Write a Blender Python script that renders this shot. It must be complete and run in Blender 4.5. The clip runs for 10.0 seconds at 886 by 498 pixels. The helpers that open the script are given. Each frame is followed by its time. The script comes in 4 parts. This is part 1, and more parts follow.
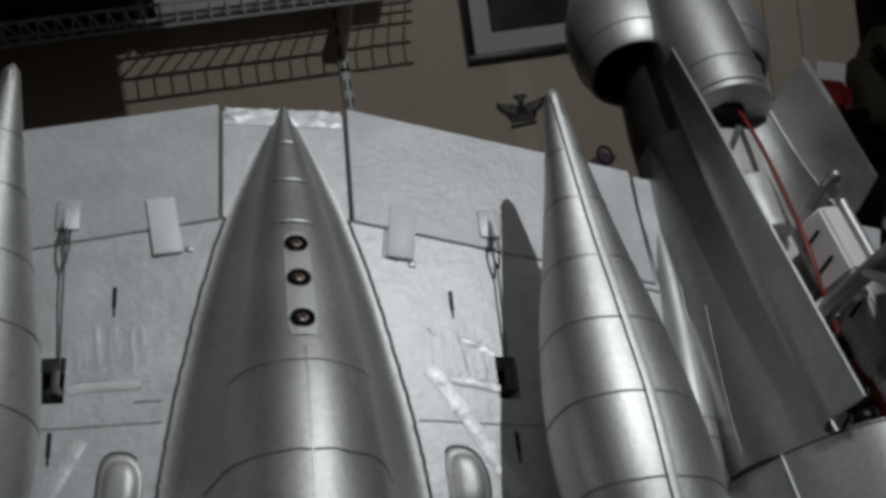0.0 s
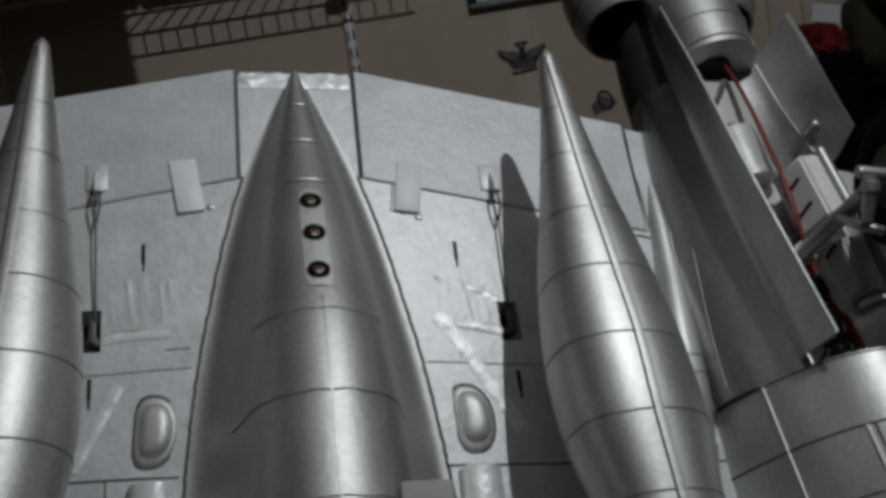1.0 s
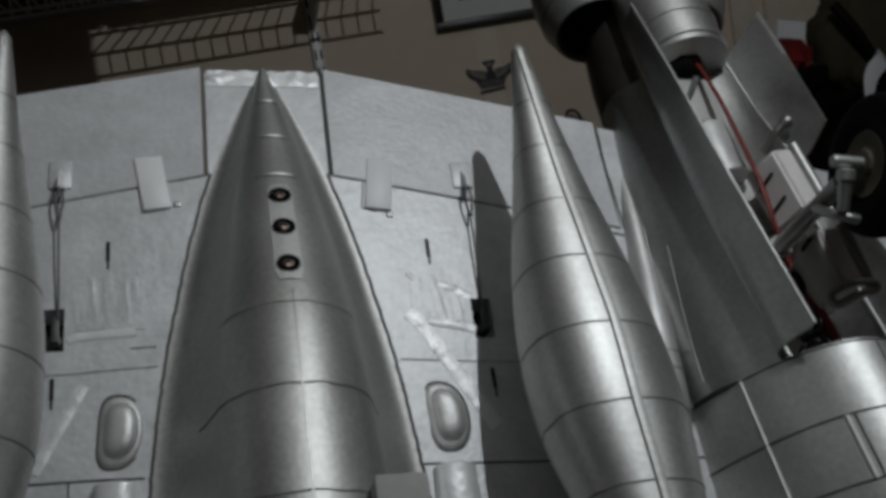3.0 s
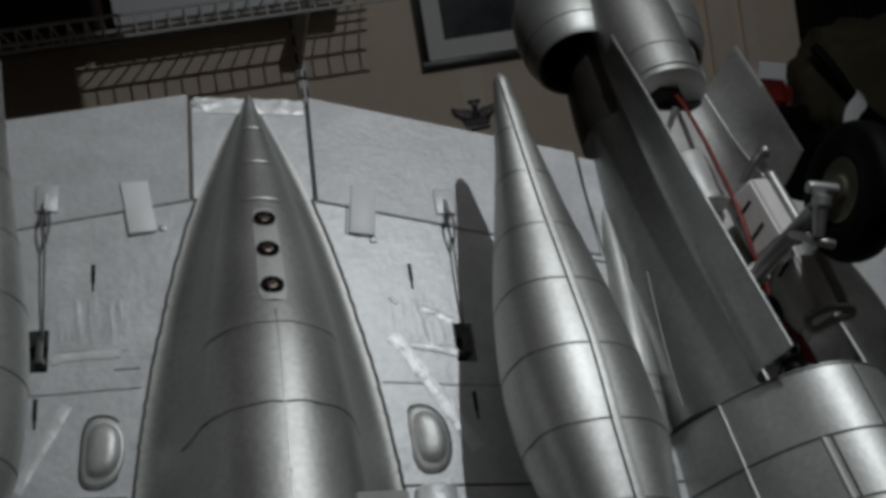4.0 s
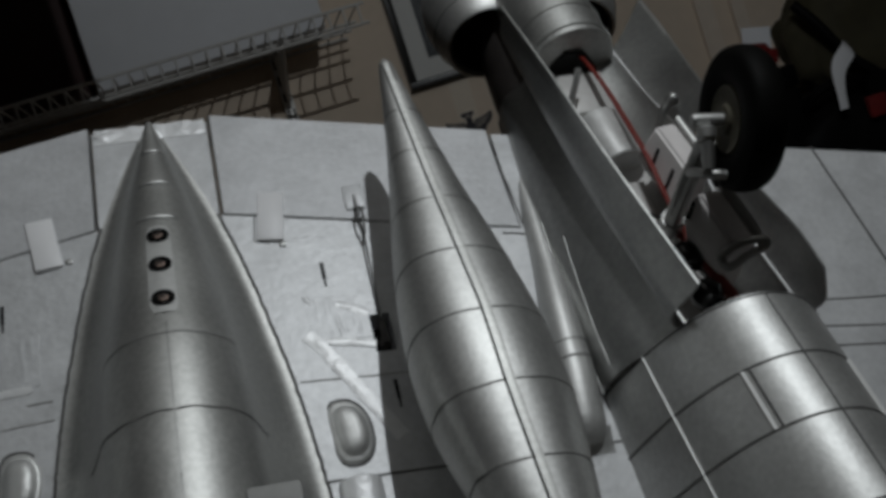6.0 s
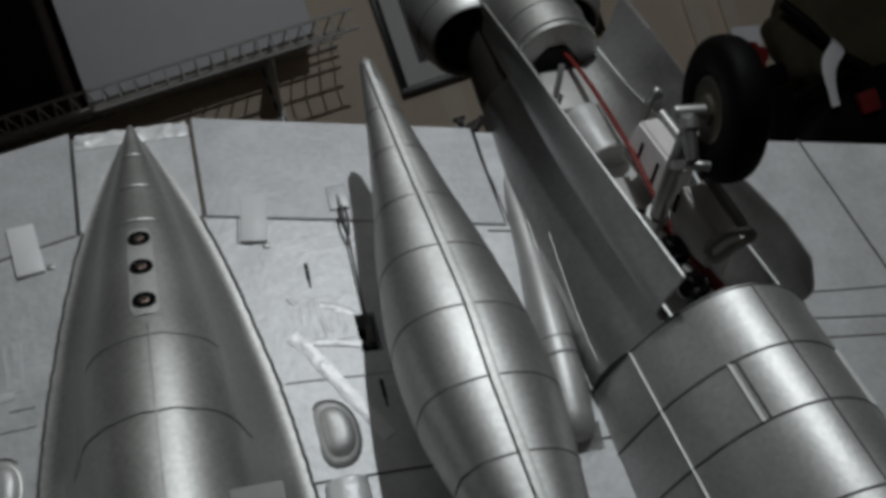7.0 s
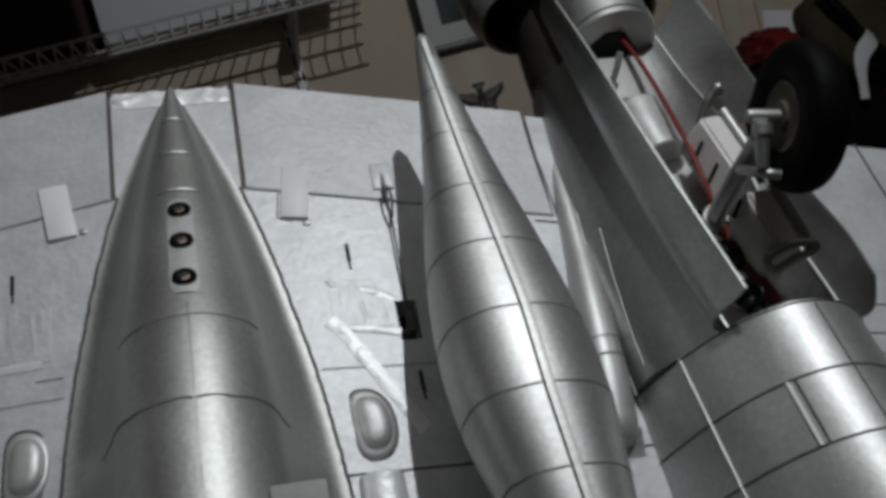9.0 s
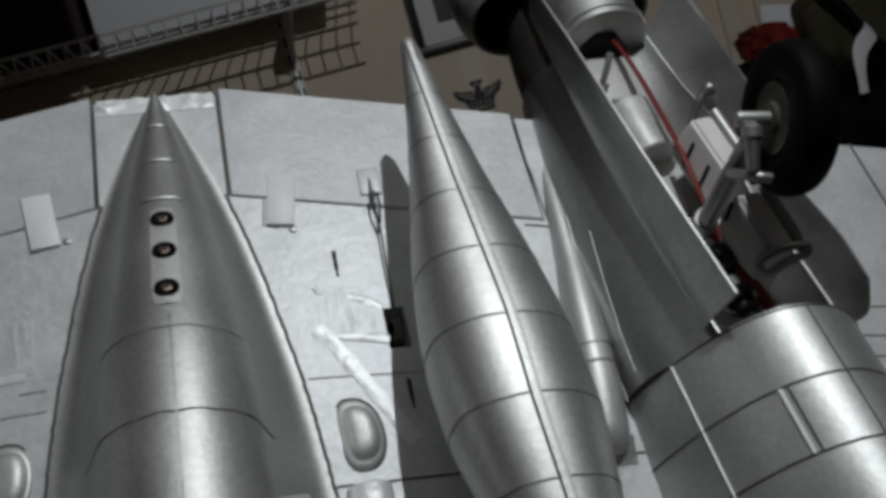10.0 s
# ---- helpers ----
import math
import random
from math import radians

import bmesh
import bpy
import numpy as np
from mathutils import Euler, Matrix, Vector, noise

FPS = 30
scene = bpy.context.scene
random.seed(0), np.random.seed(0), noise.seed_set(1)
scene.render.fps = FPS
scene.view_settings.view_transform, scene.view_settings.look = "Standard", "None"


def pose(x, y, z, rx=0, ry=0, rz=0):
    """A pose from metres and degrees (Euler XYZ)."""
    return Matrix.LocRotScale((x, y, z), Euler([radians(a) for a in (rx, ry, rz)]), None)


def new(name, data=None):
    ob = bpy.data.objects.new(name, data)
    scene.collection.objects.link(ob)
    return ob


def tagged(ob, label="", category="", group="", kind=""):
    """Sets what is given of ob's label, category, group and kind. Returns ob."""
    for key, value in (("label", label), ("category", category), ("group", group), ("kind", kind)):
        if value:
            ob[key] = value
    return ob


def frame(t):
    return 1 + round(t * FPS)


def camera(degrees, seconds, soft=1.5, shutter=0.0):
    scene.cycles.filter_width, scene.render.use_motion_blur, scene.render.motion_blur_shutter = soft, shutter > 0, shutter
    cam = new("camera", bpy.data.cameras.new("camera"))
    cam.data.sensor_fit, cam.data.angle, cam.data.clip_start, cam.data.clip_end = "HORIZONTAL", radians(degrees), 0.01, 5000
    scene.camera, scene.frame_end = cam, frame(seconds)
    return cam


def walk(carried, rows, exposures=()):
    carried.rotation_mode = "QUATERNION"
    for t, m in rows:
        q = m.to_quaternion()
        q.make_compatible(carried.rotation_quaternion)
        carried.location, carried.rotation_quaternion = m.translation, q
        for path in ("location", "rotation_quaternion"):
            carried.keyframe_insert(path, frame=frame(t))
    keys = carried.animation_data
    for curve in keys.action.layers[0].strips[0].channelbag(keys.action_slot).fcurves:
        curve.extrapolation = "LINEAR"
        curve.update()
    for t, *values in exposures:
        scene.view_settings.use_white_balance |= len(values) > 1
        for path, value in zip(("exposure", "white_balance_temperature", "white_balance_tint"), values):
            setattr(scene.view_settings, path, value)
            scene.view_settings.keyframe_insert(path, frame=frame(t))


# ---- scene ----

# ---------------------------------------------------------------- camera
cam = camera(41.0, 10.0, soft=4)
PATH = [
    (0.0, pose(-0.0281, 0.0386, 1.4760, 84.68, 8.46, -10.84)),
    (0.5, pose(-0.0147, 0.0071, 1.4937, 80.89, 9.95, -8.90)),
    (1.0, pose(-0.0348, -0.0110, 1.4871, 81.94, 9.59, -10.68)),
    (1.5, pose(-0.0473, -0.0101, 1.4826, 81.50, 8.46, -11.51)),
    (2.0, pose(-0.0351, -0.0118, 1.4731, 82.06, 8.77, -10.69)),
    (2.2, pose(-0.0368, -0.0095, 1.4706, 81.74, 9.07, -11.48)),
    (3.3, pose(-0.0413, 0.0047, 1.4591, 83.66, 9.90, -12.27)),
    (3.5, pose(-0.0451, 0.0081, 1.4547, 83.87, 9.82, -12.21)),
    (4.0, pose(-0.0411, -0.0102, 1.4546, 85.13, 9.51, -12.96)),
    (4.5, pose(-0.0123, -0.0061, 1.4485, 84.60, 12.74, -11.85)),
    (5.0, pose(-0.0190, -0.0186, 1.4297, 86.20, 13.70, -12.77)),
    (5.5, pose(0.0142, -0.0203, 1.4285, 86.51, 14.91, -10.60)),
    (6.0, pose(0.0473, -0.0206, 1.4031, 87.31, 18.05, -10.28)),
    (6.2, pose(0.0616, -0.0242, 1.3932, 87.52, 19.58, -10.08)),
    (7.3, pose(0.0457, -0.0119, 1.3953, 87.70, 18.29, -10.94)),
    (7.5, pose(0.0382, -0.0080, 1.3997, 87.32, 17.00, -10.92)),
    (8.0, pose(0.0268, 0.0073, 1.4154, 85.78, 15.60, -11.01)),
    (8.5, pose(0.0318, 0.0050, 1.4140, 86.16, 15.34, -10.51)),
    (9.0, pose(0.0335, 0.0136, 1.4209, 85.52, 15.41, -10.56)),
    (9.5, pose(0.0412, 0.0142, 1.4181, 85.71, 16.19, -10.38)),
    (10.0, pose(0.0455, 0.0214, 1.4237, 85.34, 15.99, -10.42)),
]
walk(cam, PATH, [(0.0, 0.09), (2.0, -0.08), (3.5, -0.16), (4.5, -0.14), (6.0, -0.19), (7.5, 0.06), (9.0, 0.26), (10.0, 0.28)])

# ---------------------------------------------------------------- world and light
world = bpy.data.worlds.new("world")
scene.world = world
world.use_nodes = True
world.node_tree.nodes["Background"].inputs[0].default_value = (0.9, 0.95, 1.0, 1)
world.node_tree.nodes["Background"].inputs[1].default_value = 0.002

LAMP = Vector((0.445, 0.24, 2.17))
lamp_data = bpy.data.lights.new("bulb_light", "POINT")
lamp_data.energy = 13.6
lamp_data.color = (0.915, 0.965, 0.99)
lamp_data.shadow_soft_size = 0.005
lamp_light = new("bulb_light", lamp_data)
lamp_light.location = LAMP


# ---------------------------------------------------------------- materials
def material(name, base, rough=0.5, metal=0.0, grain=0.06, grain_size=60.0, bump=0.1, bump_size=200.0,
             stain=0.05, stain_size=6.0, coat=0.0, spec=0.5, dent=0.0, dent_size=30.0):
    """A surface with variation at two scales, fine relief and uneven gloss."""
    m = bpy.data.materials.new(name)
    m.use_nodes = True
    nt = m.node_tree
    n, l = nt.nodes, nt.links
    p = n["Principled BSDF"]
    tc = n.new("ShaderNodeTexCoord")
    fine = n.new("ShaderNodeTexNoise")
    fine.inputs["Scale"].default_value = grain_size
    fine.inputs["Detail"].default_value = 6
    big = n.new("ShaderNodeTexNoise")
    big.inputs["Scale"].default_value = stain_size
    big.inputs["Detail"].default_value = 4
    rel = n.new("ShaderNodeTexNoise")
    rel.inputs["Scale"].default_value = bump_size
    rel.inputs["Detail"].default_value = 3
    for k in (fine, big, rel):
        l.new(tc.outputs["Object"], k.inputs["Vector"])
    a = n.new("ShaderNodeMapRange")
    a.inputs[3].default_value, a.inputs[4].default_value = 1 - grain, 1 + grain
    a.inputs[1].default_value, a.inputs[2].default_value = 0.3, 0.7
    b = n.new("ShaderNodeMapRange")
    b.inputs[3].default_value, b.inputs[4].default_value = 1 - stain, 1 + stain
    b.inputs[1].default_value, b.inputs[2].default_value = 0.3, 0.7
    l.new(fine.outputs[0], a.inputs[0])
    l.new(big.outputs[0], b.inputs[0])
    mul = n.new("ShaderNodeMath")
    mul.operation = "MULTIPLY"
    l.new(a.outputs[0], mul.inputs[0])
    l.new(b.outputs[0], mul.inputs[1])
    col = n.new("ShaderNodeVectorMath")
    col.operation = "SCALE"
    col.inputs[0].default_value = base
    l.new(mul.outputs[0], col.inputs["Scale"])
    l.new(col.outputs[0], p.inputs["Base Color"])
    r = n.new("ShaderNodeMapRange")
    r.inputs[3].default_value, r.inputs[4].default_value = max(0.02, rough - 0.07), min(1, rough + 0.07)
    l.new(big.outputs[0], r.inputs[0])
    l.new(r.outputs[0], p.inputs["Roughness"])
    p.inputs["Metallic"].default_value = metal
    p.inputs["Coat Weight"].default_value = coat
    p.inputs["Specular IOR Level"].default_value = spec
    bp = n.new("ShaderNodeBump")
    bp.inputs["Strength"].default_value = bump
    bp.inputs["Distance"].default_value = 0.002
    l.new(rel.outputs[0], bp.inputs["Height"])
    if dent:
        dn = n.new("ShaderNodeTexNoise")
        dn.inputs["Scale"].default_value = dent_size
        dn.inputs["Detail"].default_value = 2
        l.new(tc.outputs["Object"], dn.inputs["Vector"])
        b2 = n.new("ShaderNodeBump")
        b2.inputs["Strength"].default_value = dent
        b2.inputs["Distance"].default_value = 0.004
        l.new(dn.outputs[0], b2.inputs["Height"])
        l.new(b2.outputs[0], bp.inputs["Normal"])
    l.new(bp.outputs[0], p.inputs["Normal"])
    return m


M_FAIR = material("dull_silver_film", (0.50, 0.502, 0.487), 0.515, 0.95, 0.10, 190, 0.07, 230, 0.07, 14, dent=0.03, dent_size=26)
M_SILVER = material("silver_film", (0.56, 0.562, 0.55), 0.495, 0.88, 0.09, 190, 0.06, 230, 0.07, 14, dent=0.025, dent_size=26)
M_NACELLE = material("nacelle_film", (0.58, 0.583, 0.572), 0.50, 0.78, 0.09, 190, 0.07, 230, 0.07, 14, dent=0.035, dent_size=26)
M_SILVER_DOOR = material("silver_door", (0.39, 0.392, 0.383), 0.44, 0.92, 0.10, 160, 0.10, 200, 0.10, 14, dent=0.08, dent_size=20)
M_THIN_LINE = material("worn_panel_line", (0.16, 0.158, 0.153), 0.65, 0.1, 0.4, 90, 0.1, 200, 0.4, 30)
M_WING = material("painted_foam", (0.61, 0.617, 0.627), 0.46, 0.25, 0.07, 150, 0.12, 190, 0.11, 24, dent=0.15, dent_size=32)
M_FLAP = material("painted_foam_flap", (0.56, 0.565, 0.577), 0.48, 0.18, 0.06, 150, 0.16, 190, 0.10, 22, dent=0.15, dent_size=28)
# Near-black in place of the shade on the boom's underside.
M_BOOM = material("boom_shade_tone", (0.07, 0.062, 0.058), 0.5, 0.5, 0.1, 80, 0.08, 100, 0.15, 12)
M_PAD = material("white_plastic", (0.88, 0.875, 0.885), 0.45, 0.0, 0.02, 80, 0.03, 150, 0.02, 9)
M_LINE = material("panel_line", (0.085, 0.083, 0.08), 0.7, 0.0, 0.3, 120, 0.1, 200, 0.3, 40)
M_SOFT_LINE = material("faint_line", (0.33, 0.328, 0.325), 0.6, 0.2, 0.3, 120, 0.1, 200, 0.3, 40)
# Near-black in place of the shade inside holes and slots.
M_HOLE = material("recess_shade", (0.012, 0.012, 0.012), 0.8)
M_TAPE = material("clear_tape", (0.78, 0.785, 0.79), 0.42, 0.22, 0.05, 90, 0.25, 70, 0.06, 20, dent=0.2, dent_size=60)
M_METAL = material("bright_metal", (0.46, 0.46, 0.45), 0.5, 0.9, 0.05, 80, 0.05, 200, 0.05, 20)
M_STRUT = material("cast_metal", (0.36, 0.36, 0.35), 0.42, 0.9, 0.06, 90, 0.08, 200, 0.08, 20)
M_MOTOR = material("grey_plastic", (0.55, 0.55, 0.54), 0.45, 0.2, 0.08, 80, 0.08, 150, 0.12, 20)
M_ROD = material("dull_rod", (0.10, 0.098, 0.095), 0.5, 0.6, 0.1, 90, 0.1, 200, 0.15, 20)
M_COPPER = material("screw_metal", (0.36, 0.27, 0.23), 0.4, 0.9)
M_RUBBER = material("black_rubber", (0.0028, 0.0028, 0.0025), 0.6, 0.0, 0.15, 60, 0.12, 180, 0.1, 20, spec=0.06)
M_RIM = material("wheel_hub", (0.10, 0.092, 0.07), 0.5, 0.2, 0.12, 80, 0.1, 150, 0.2, 20, spec=0.12)
M_RED = material("red_wire", (0.18, 0.018, 0.012), 0.45)
M_EDGE = material("bright_edge", (0.78, 0.78, 0.77), 0.4, 0.2)
M_BLACK = material("black_plastic", (0.003, 0.003, 0.003), 0.6, 0.0, 0.1, 60, 0.06, 150, 0.2, 9, spec=0.08)
M_SHINY_BLACK = material("glossy_black", (0.006, 0.006, 0.006), 0.12)
M_BAY = material("bay_foam", (0.54, 0.53, 0.515), 0.5, 0.1, 0.05, 100, 0.15, 120, 0.06, 12)
M_PLATE = material("white_nylon", (0.80, 0.765, 0.755), 0.5, 0.0, 0.04, 80, 0.08, 150, 0.06, 16)
M_WALL = material("beige_wall", (0.74, 0.62, 0.50), 0.75, 0.0, 0.03, 40, 0.05, 90, 0.03, 2)
M_TRIM = material("batten_paint", (0.74, 0.64, 0.54), 0.7, 0.0, 0.04, 40, 0.05, 90, 0.05, 3)
M_CEIL = material("ceiling_paint", (0.38, 0.36, 0.34), 0.85)
# Tone for walls out of view, near-black to cut bounced light.
M_DIM = material("dim_unseen_wall", (0.09, 0.083, 0.076), 0.7, 0.0, 0.03, 20, 0.1, 60, 0.15, 2)
M_FLOOR = material("concrete_floor", (0.16, 0.155, 0.15), 0.8, 0.0, 0.1, 20, 0.2, 60, 0.12, 2)
M_WIRE = material("white_wire", (0.58, 0.57, 0.55), 0.45)
M_STD = material("white_standard", (0.75, 0.74, 0.72), 0.4, 0.1)
# Brown taken almost to black, the shelf's shade in the colour.
M_BOX = material("cardboard", (0.03, 0.014, 0.009), 0.85, 0.0, 0.08, 60, 0.15, 120, 0.1, 5)
M_PAPER = material("white_card", (0.74, 0.75, 0.78), 0.7, 0.0, 0.02, 30, 0.05, 80, 0.03, 3)
M_FRAME = material("black_frame", (0.012, 0.012, 0.012), 0.35)
M_MAT = material("mat_board", (0.7, 0.7, 0.68), 0.8, 0.0, 0.02)
M_PRINT = material("dark_print", (0.05, 0.055, 0.06), 0.25, 0.0, 0.3, 30, 0.02, 80, 0.5, 4, coat=0.6)
M_WOOD = material("bench_wood", (0.22, 0.15, 0.09), 0.7, 0.0, 0.12, 40, 0.12, 90, 0.12, 4)
M_SCREW_PLATE = material("dull_tin_plate", (0.60, 0.602, 0.59), 0.5, 0.6, 0.06, 150, 0.1, 200, 0.06, 20)
M_TAPE_PALE = material("masking_tape", (0.80, 0.70, 0.58), 0.6, 0.0, 0.03, 40, 0.05, 90, 0.04, 6)
M_DULL = material("dull_grey_paint", (0.40, 0.40, 0.39), 0.7, 0.0, 0.06, 100, 0.1, 160, 0.08, 16)
M_STICK_B = material("sticker_black", (0.02, 0.017, 0.025), 0.5)
M_STICK_G = material("sticker_grey", (0.30, 0.27, 0.24), 0.5)
M_STICK_P = material("sticker_purple", (0.2, 0.15, 0.2), 0.5)
M_REDBOX = material("red_cloth", (0.14, 0.004, 0.003), 0.85, 0.0, 0.2, 60, 0.4, 60, 0.25, 14)
# Maroon deepened to hold the shade at the shelf's left end.
M_MAROON = material("maroon_card", (0.02, 0.004, 0.003), 0.7, 0.0, 0.08, 40, 0.1, 90, 0.1, 5)
M_OLIVE = material("olive_cloth", (0.042, 0.036, 0.017), 0.85, 0.0, 0.15, 50, 0.3, 60, 0.2, 8)


# ---------------------------------------------------------------- mesh helpers
def part(name, bm, mat, parent=None, label="", smooth=True, angle=35):
    """Links a bmesh as one mesh object."""
    me = bpy.data.meshes.new(name)
    bmesh.ops.recalc_face_normals(bm, faces=bm.faces)
    if smooth:
        lim = radians(angle)
        for e in bm.edges:
            e.smooth = len(e.link_faces) == 2 and e.calc_face_angle(0) < lim
        for f in bm.faces:
            f.smooth = True
    bm.to_mesh(me)
    bm.free()
    me.materials.append(mat)
    ob = new(name, me)
    if parent is not None:
        ob.parent = parent
    if label:
        tagged(ob, label)
    return ob


def empty(name, m, label, category, group="", kind=""):
    ob = new(name)
    ob.matrix_world = m
    return tagged(ob, label, category, group, kind)


def add_box(bm, x0, x1, y0, y1, z0, z1, bevel=0.0, m=None):
    vs = [bm.verts.new(v) for v in ((x0, y0, z0), (x1, y0, z0), (x1, y1, z0), (x0, y1, z0), (x0, y0, z1), (x1, y0, z1), (x1, y1, z1), (x0, y1, z1))]
    fs = [bm.faces.new([vs[i] for i in q]) for q in ((0, 3, 2, 1), (4, 5, 6, 7), (0, 1, 5, 4), (1, 2, 6, 5), (2, 3, 7, 6), (3, 0, 4, 7))]
    geom = vs
    if bevel > 0:
        es = list({e for f in fs for e in f.edges})
        r = bmesh.ops.bevel(bm, geom=es, offset=bevel, segments=2, profile=0.5, affect="EDGES")
        geom = list({v for f in r["faces"] for v in f.verts} | {v for v in vs if v.is_valid})
    if m is not None:
        bmesh.ops.transform(bm, matrix=m, verts=geom)
    return bm


def box(x0, x1, y0, y1, z0, z1, bevel=0.0, m=None):
    return add_box(bmesh.new(), x0, x1, y0, y1, z0, z1, bevel, m)


def add_prism(bm, pts, z0, z1, zf=None):
    """A flat outline pts (x, y) between z0 and z1; zf(x, y) lifts both."""
    zf = zf or (lambda x, y: 0.0)
    lo = [bm.verts.new((x, y, z0 + zf(x, y))) for x, y in pts]
    hi = [bm.verts.new((x, y, z1 + zf(x, y))) for x, y in pts]
    bm.faces.new(lo[::-1])
    bm.faces.new(hi)
    k = len(pts)
    for i in range(k):
        bm.faces.new((lo[i], lo[(i + 1) % k], hi[(i + 1) % k], hi[i]))
    return bm


def add_rings(bm, rings, closed=True, cap=True):
    """Skins a list of rings of equal count."""
    vr = [[bm.verts.new(p) for p in r] for r in rings]
    k = len(rings[0])
    for a, b in zip(vr, vr[1:]):
        for i in range(k if closed else k - 1):
            j = (i + 1) % k
            bm.faces.new((a[i], a[j], b[j], b[i]))
    if cap and closed:
        bm.faces.new(vr[0][::-1])
        bm.faces.new(vr[-1])
    return vr


def frame_of(d):
    d = Vector(d).normalized()
    a = Vector((0, 0, 1)) if abs(d.z) < 0.9 else Vector((1, 0, 0))
    u = d.cross(a).normalized()
    return u, d.cross(u).normalized()


def add_tube(bm, pts, r, seg=10, cap=True):
    """A round rod along pts; r is one radius or one for each point."""
    pts = [Vector(p) for p in pts]
    rs = r if isinstance(r, (list, tuple)) else [r] * len(pts)
    rings = []
    u = None
    for i, p in enumerate(pts):
        d = (pts[min(i + 1, len(pts) - 1)] - pts[max(i - 1, 0)]).normalized()
        if u is None:
            u = frame_of(d)[0]
        u = (u - d * u.dot(d)).normalized()
        w = d.cross(u)
        rings.append([p + (u * math.cos(t) + w * math.sin(t)) * rs[i] for t in [2 * math.pi * k / seg for k in range(seg)]])
    add_rings(bm, rings, True, cap)
    return bm


def tube(pts, r, seg=10):
    return add_tube(bmesh.new(), pts, r, seg)


def spline(pts, n=8):
    """Catmull-Rom through pts."""
    P = [Vector(p) for p in pts]
    P = [P[0] * 2 - P[1]] + P + [P[-1] * 2 - P[-2]]
    out = []
    for i in range(1, len(P) - 2):
        for k in range(n):
            t = k / n
            a, b, c, d = P[i - 1], P[i], P[i + 1], P[i + 2]
            out.append(0.5 * ((2 * b) + (c - a) * t + (2 * a - 5 * b + 4 * c - d) * t * t + (3 * b - a - 3 * c + d) * t ** 3))
    out.append(P[-2])
    return out


def lerp_table(tab, x):
    """Smooth value at x of a table of rising (x, value)."""
    if x <= tab[0][0]:
        return tab[0][1]
    for i in range(len(tab) - 1):
        (x0, a), (x1, b) = tab[i], tab[i + 1]
        if x <= x1:
            t = (x - x0) / (x1 - x0)
            s0 = (b - tab[i - 1][1]) / (x1 - tab[i - 1][0]) * (x1 - x0) if i > 0 else b - a
            s1 = (tab[i + 2][1] - a) / (tab[i + 2][0] - x0) * (x1 - x0) if i + 2 < len(tab) else b - a
            return a * (1 + 2 * t) * (1 - t) ** 2 + s0 * t * (1 - t) ** 2 + b * t * t * (3 - 2 * t) + s1 * t * t * (t - 1)
    return tab[-1][1]


def add_lathe(bm, profile, base, axis, seg=40, up=None):
    """Turns profile (distance along axis, radius) round the axis."""
    axis = Vector(axis).normalized()
    u, w = frame_of(axis)
    rings = []
    for s, r in profile:
        rings.append([Vector(base) + axis * s + (u * math.cos(t) + w * math.sin(t)) * max(r, 1e-5) for t in [2 * math.pi * k / seg for k in range(seg)]])
    add_rings(bm, rings, True, True)
    return bm


def add_sheet(bm, rows, thick, out):
    """A bent plate: rows of points, thickened by thick along the vector out."""
    out = Vector(out) * thick
    a = [[bm.verts.new(p) for p in r] for r in rows]
    b = [[bm.verts.new(Vector(p) + out) for p in r] for r in rows]
    R, C = len(rows), len(rows[0])
    for i in range(R - 1):
        for j in range(C - 1):
            bm.faces.new((a[i][j], a[i][j + 1], a[i + 1][j + 1], a[i + 1][j]))
            bm.faces.new((b[i][j], b[i + 1][j], b[i + 1][j + 1], b[i][j + 1]))
    for i in range(R - 1):
        for j, f in ((0, 1), (C - 1, -1)):
            q = (a[i][j], a[i + 1][j], b[i + 1][j], b[i][j])
            bm.faces.new(q if f > 0 else q[::-1])
    for j in range(C - 1):
        for i, f in ((0, -1), (R - 1, 1)):
            q = (a[i][j], a[i][j + 1], b[i][j + 1], b[i][j])
            bm.faces.new(q[::-1] if f > 0 else q)
    return bm


# ---------------------------------------------------------------- the room
def slab(name, x0, x1, y0, y1, z0, z1, mat, label, category):
    return tagged(part(name, box(x0, x1, y0, y1, z0, z1), mat, smooth=False), label, category, kind="structure")


WALL_Y = 2.205
slab("wall_north", -1.7, 2.3, WALL_Y, 2.305, 0, 2.5, M_WALL, "beige painted plaster wall behind the bench", "wall")
# The closing walls out of view take the near-black tone.
slab("wall_south", -1.7, 2.3, -1.5, -1.4, 0, 2.5, M_DIM, "plain near-black wall out of view, darkened to cut bounce", "wall")
slab("wall_west", -1.8, -1.7, -1.5, 2.305, 0, 2.5, M_DIM, "plain near-black wall out of view, darkened to cut bounce", "wall")
slab("wall_east", 2.3, 2.4, -1.5, 2.305, 0, 2.5, M_DIM, "plain near-black wall out of view, darkened to cut bounce", "wall")
# Unseen panel, added to cut the lamp's light on the left.
slab("light_blocker", -1.7, 0.193, 0.95, 1.05, 1.84, 2.5, M_DIM, "unseen panel added to keep lamp light off the shelf's left end", "wall")
slab("floor", -1.7, 2.3, -1.4, 2.205, -0.1, 0, M_FLOOR, "grey concrete workshop floor", "floor")
slab("ceiling", -1.7, 2.3, -1.4, 2.205, 2.5, 2.6, M_CEIL, "off-white painted ceiling", "ceiling")
for k, (x, w) in enumerate(((1.045, 0.036), (1.118, 0.028))):
    slab("trim_%d" % (k + 1), x, x + w, WALL_Y - 0.012, WALL_Y - 0.001, 0, 2.5, M_TRIM, "pale upright wall batten", "trim")
BENCH_TOP = 1.0385


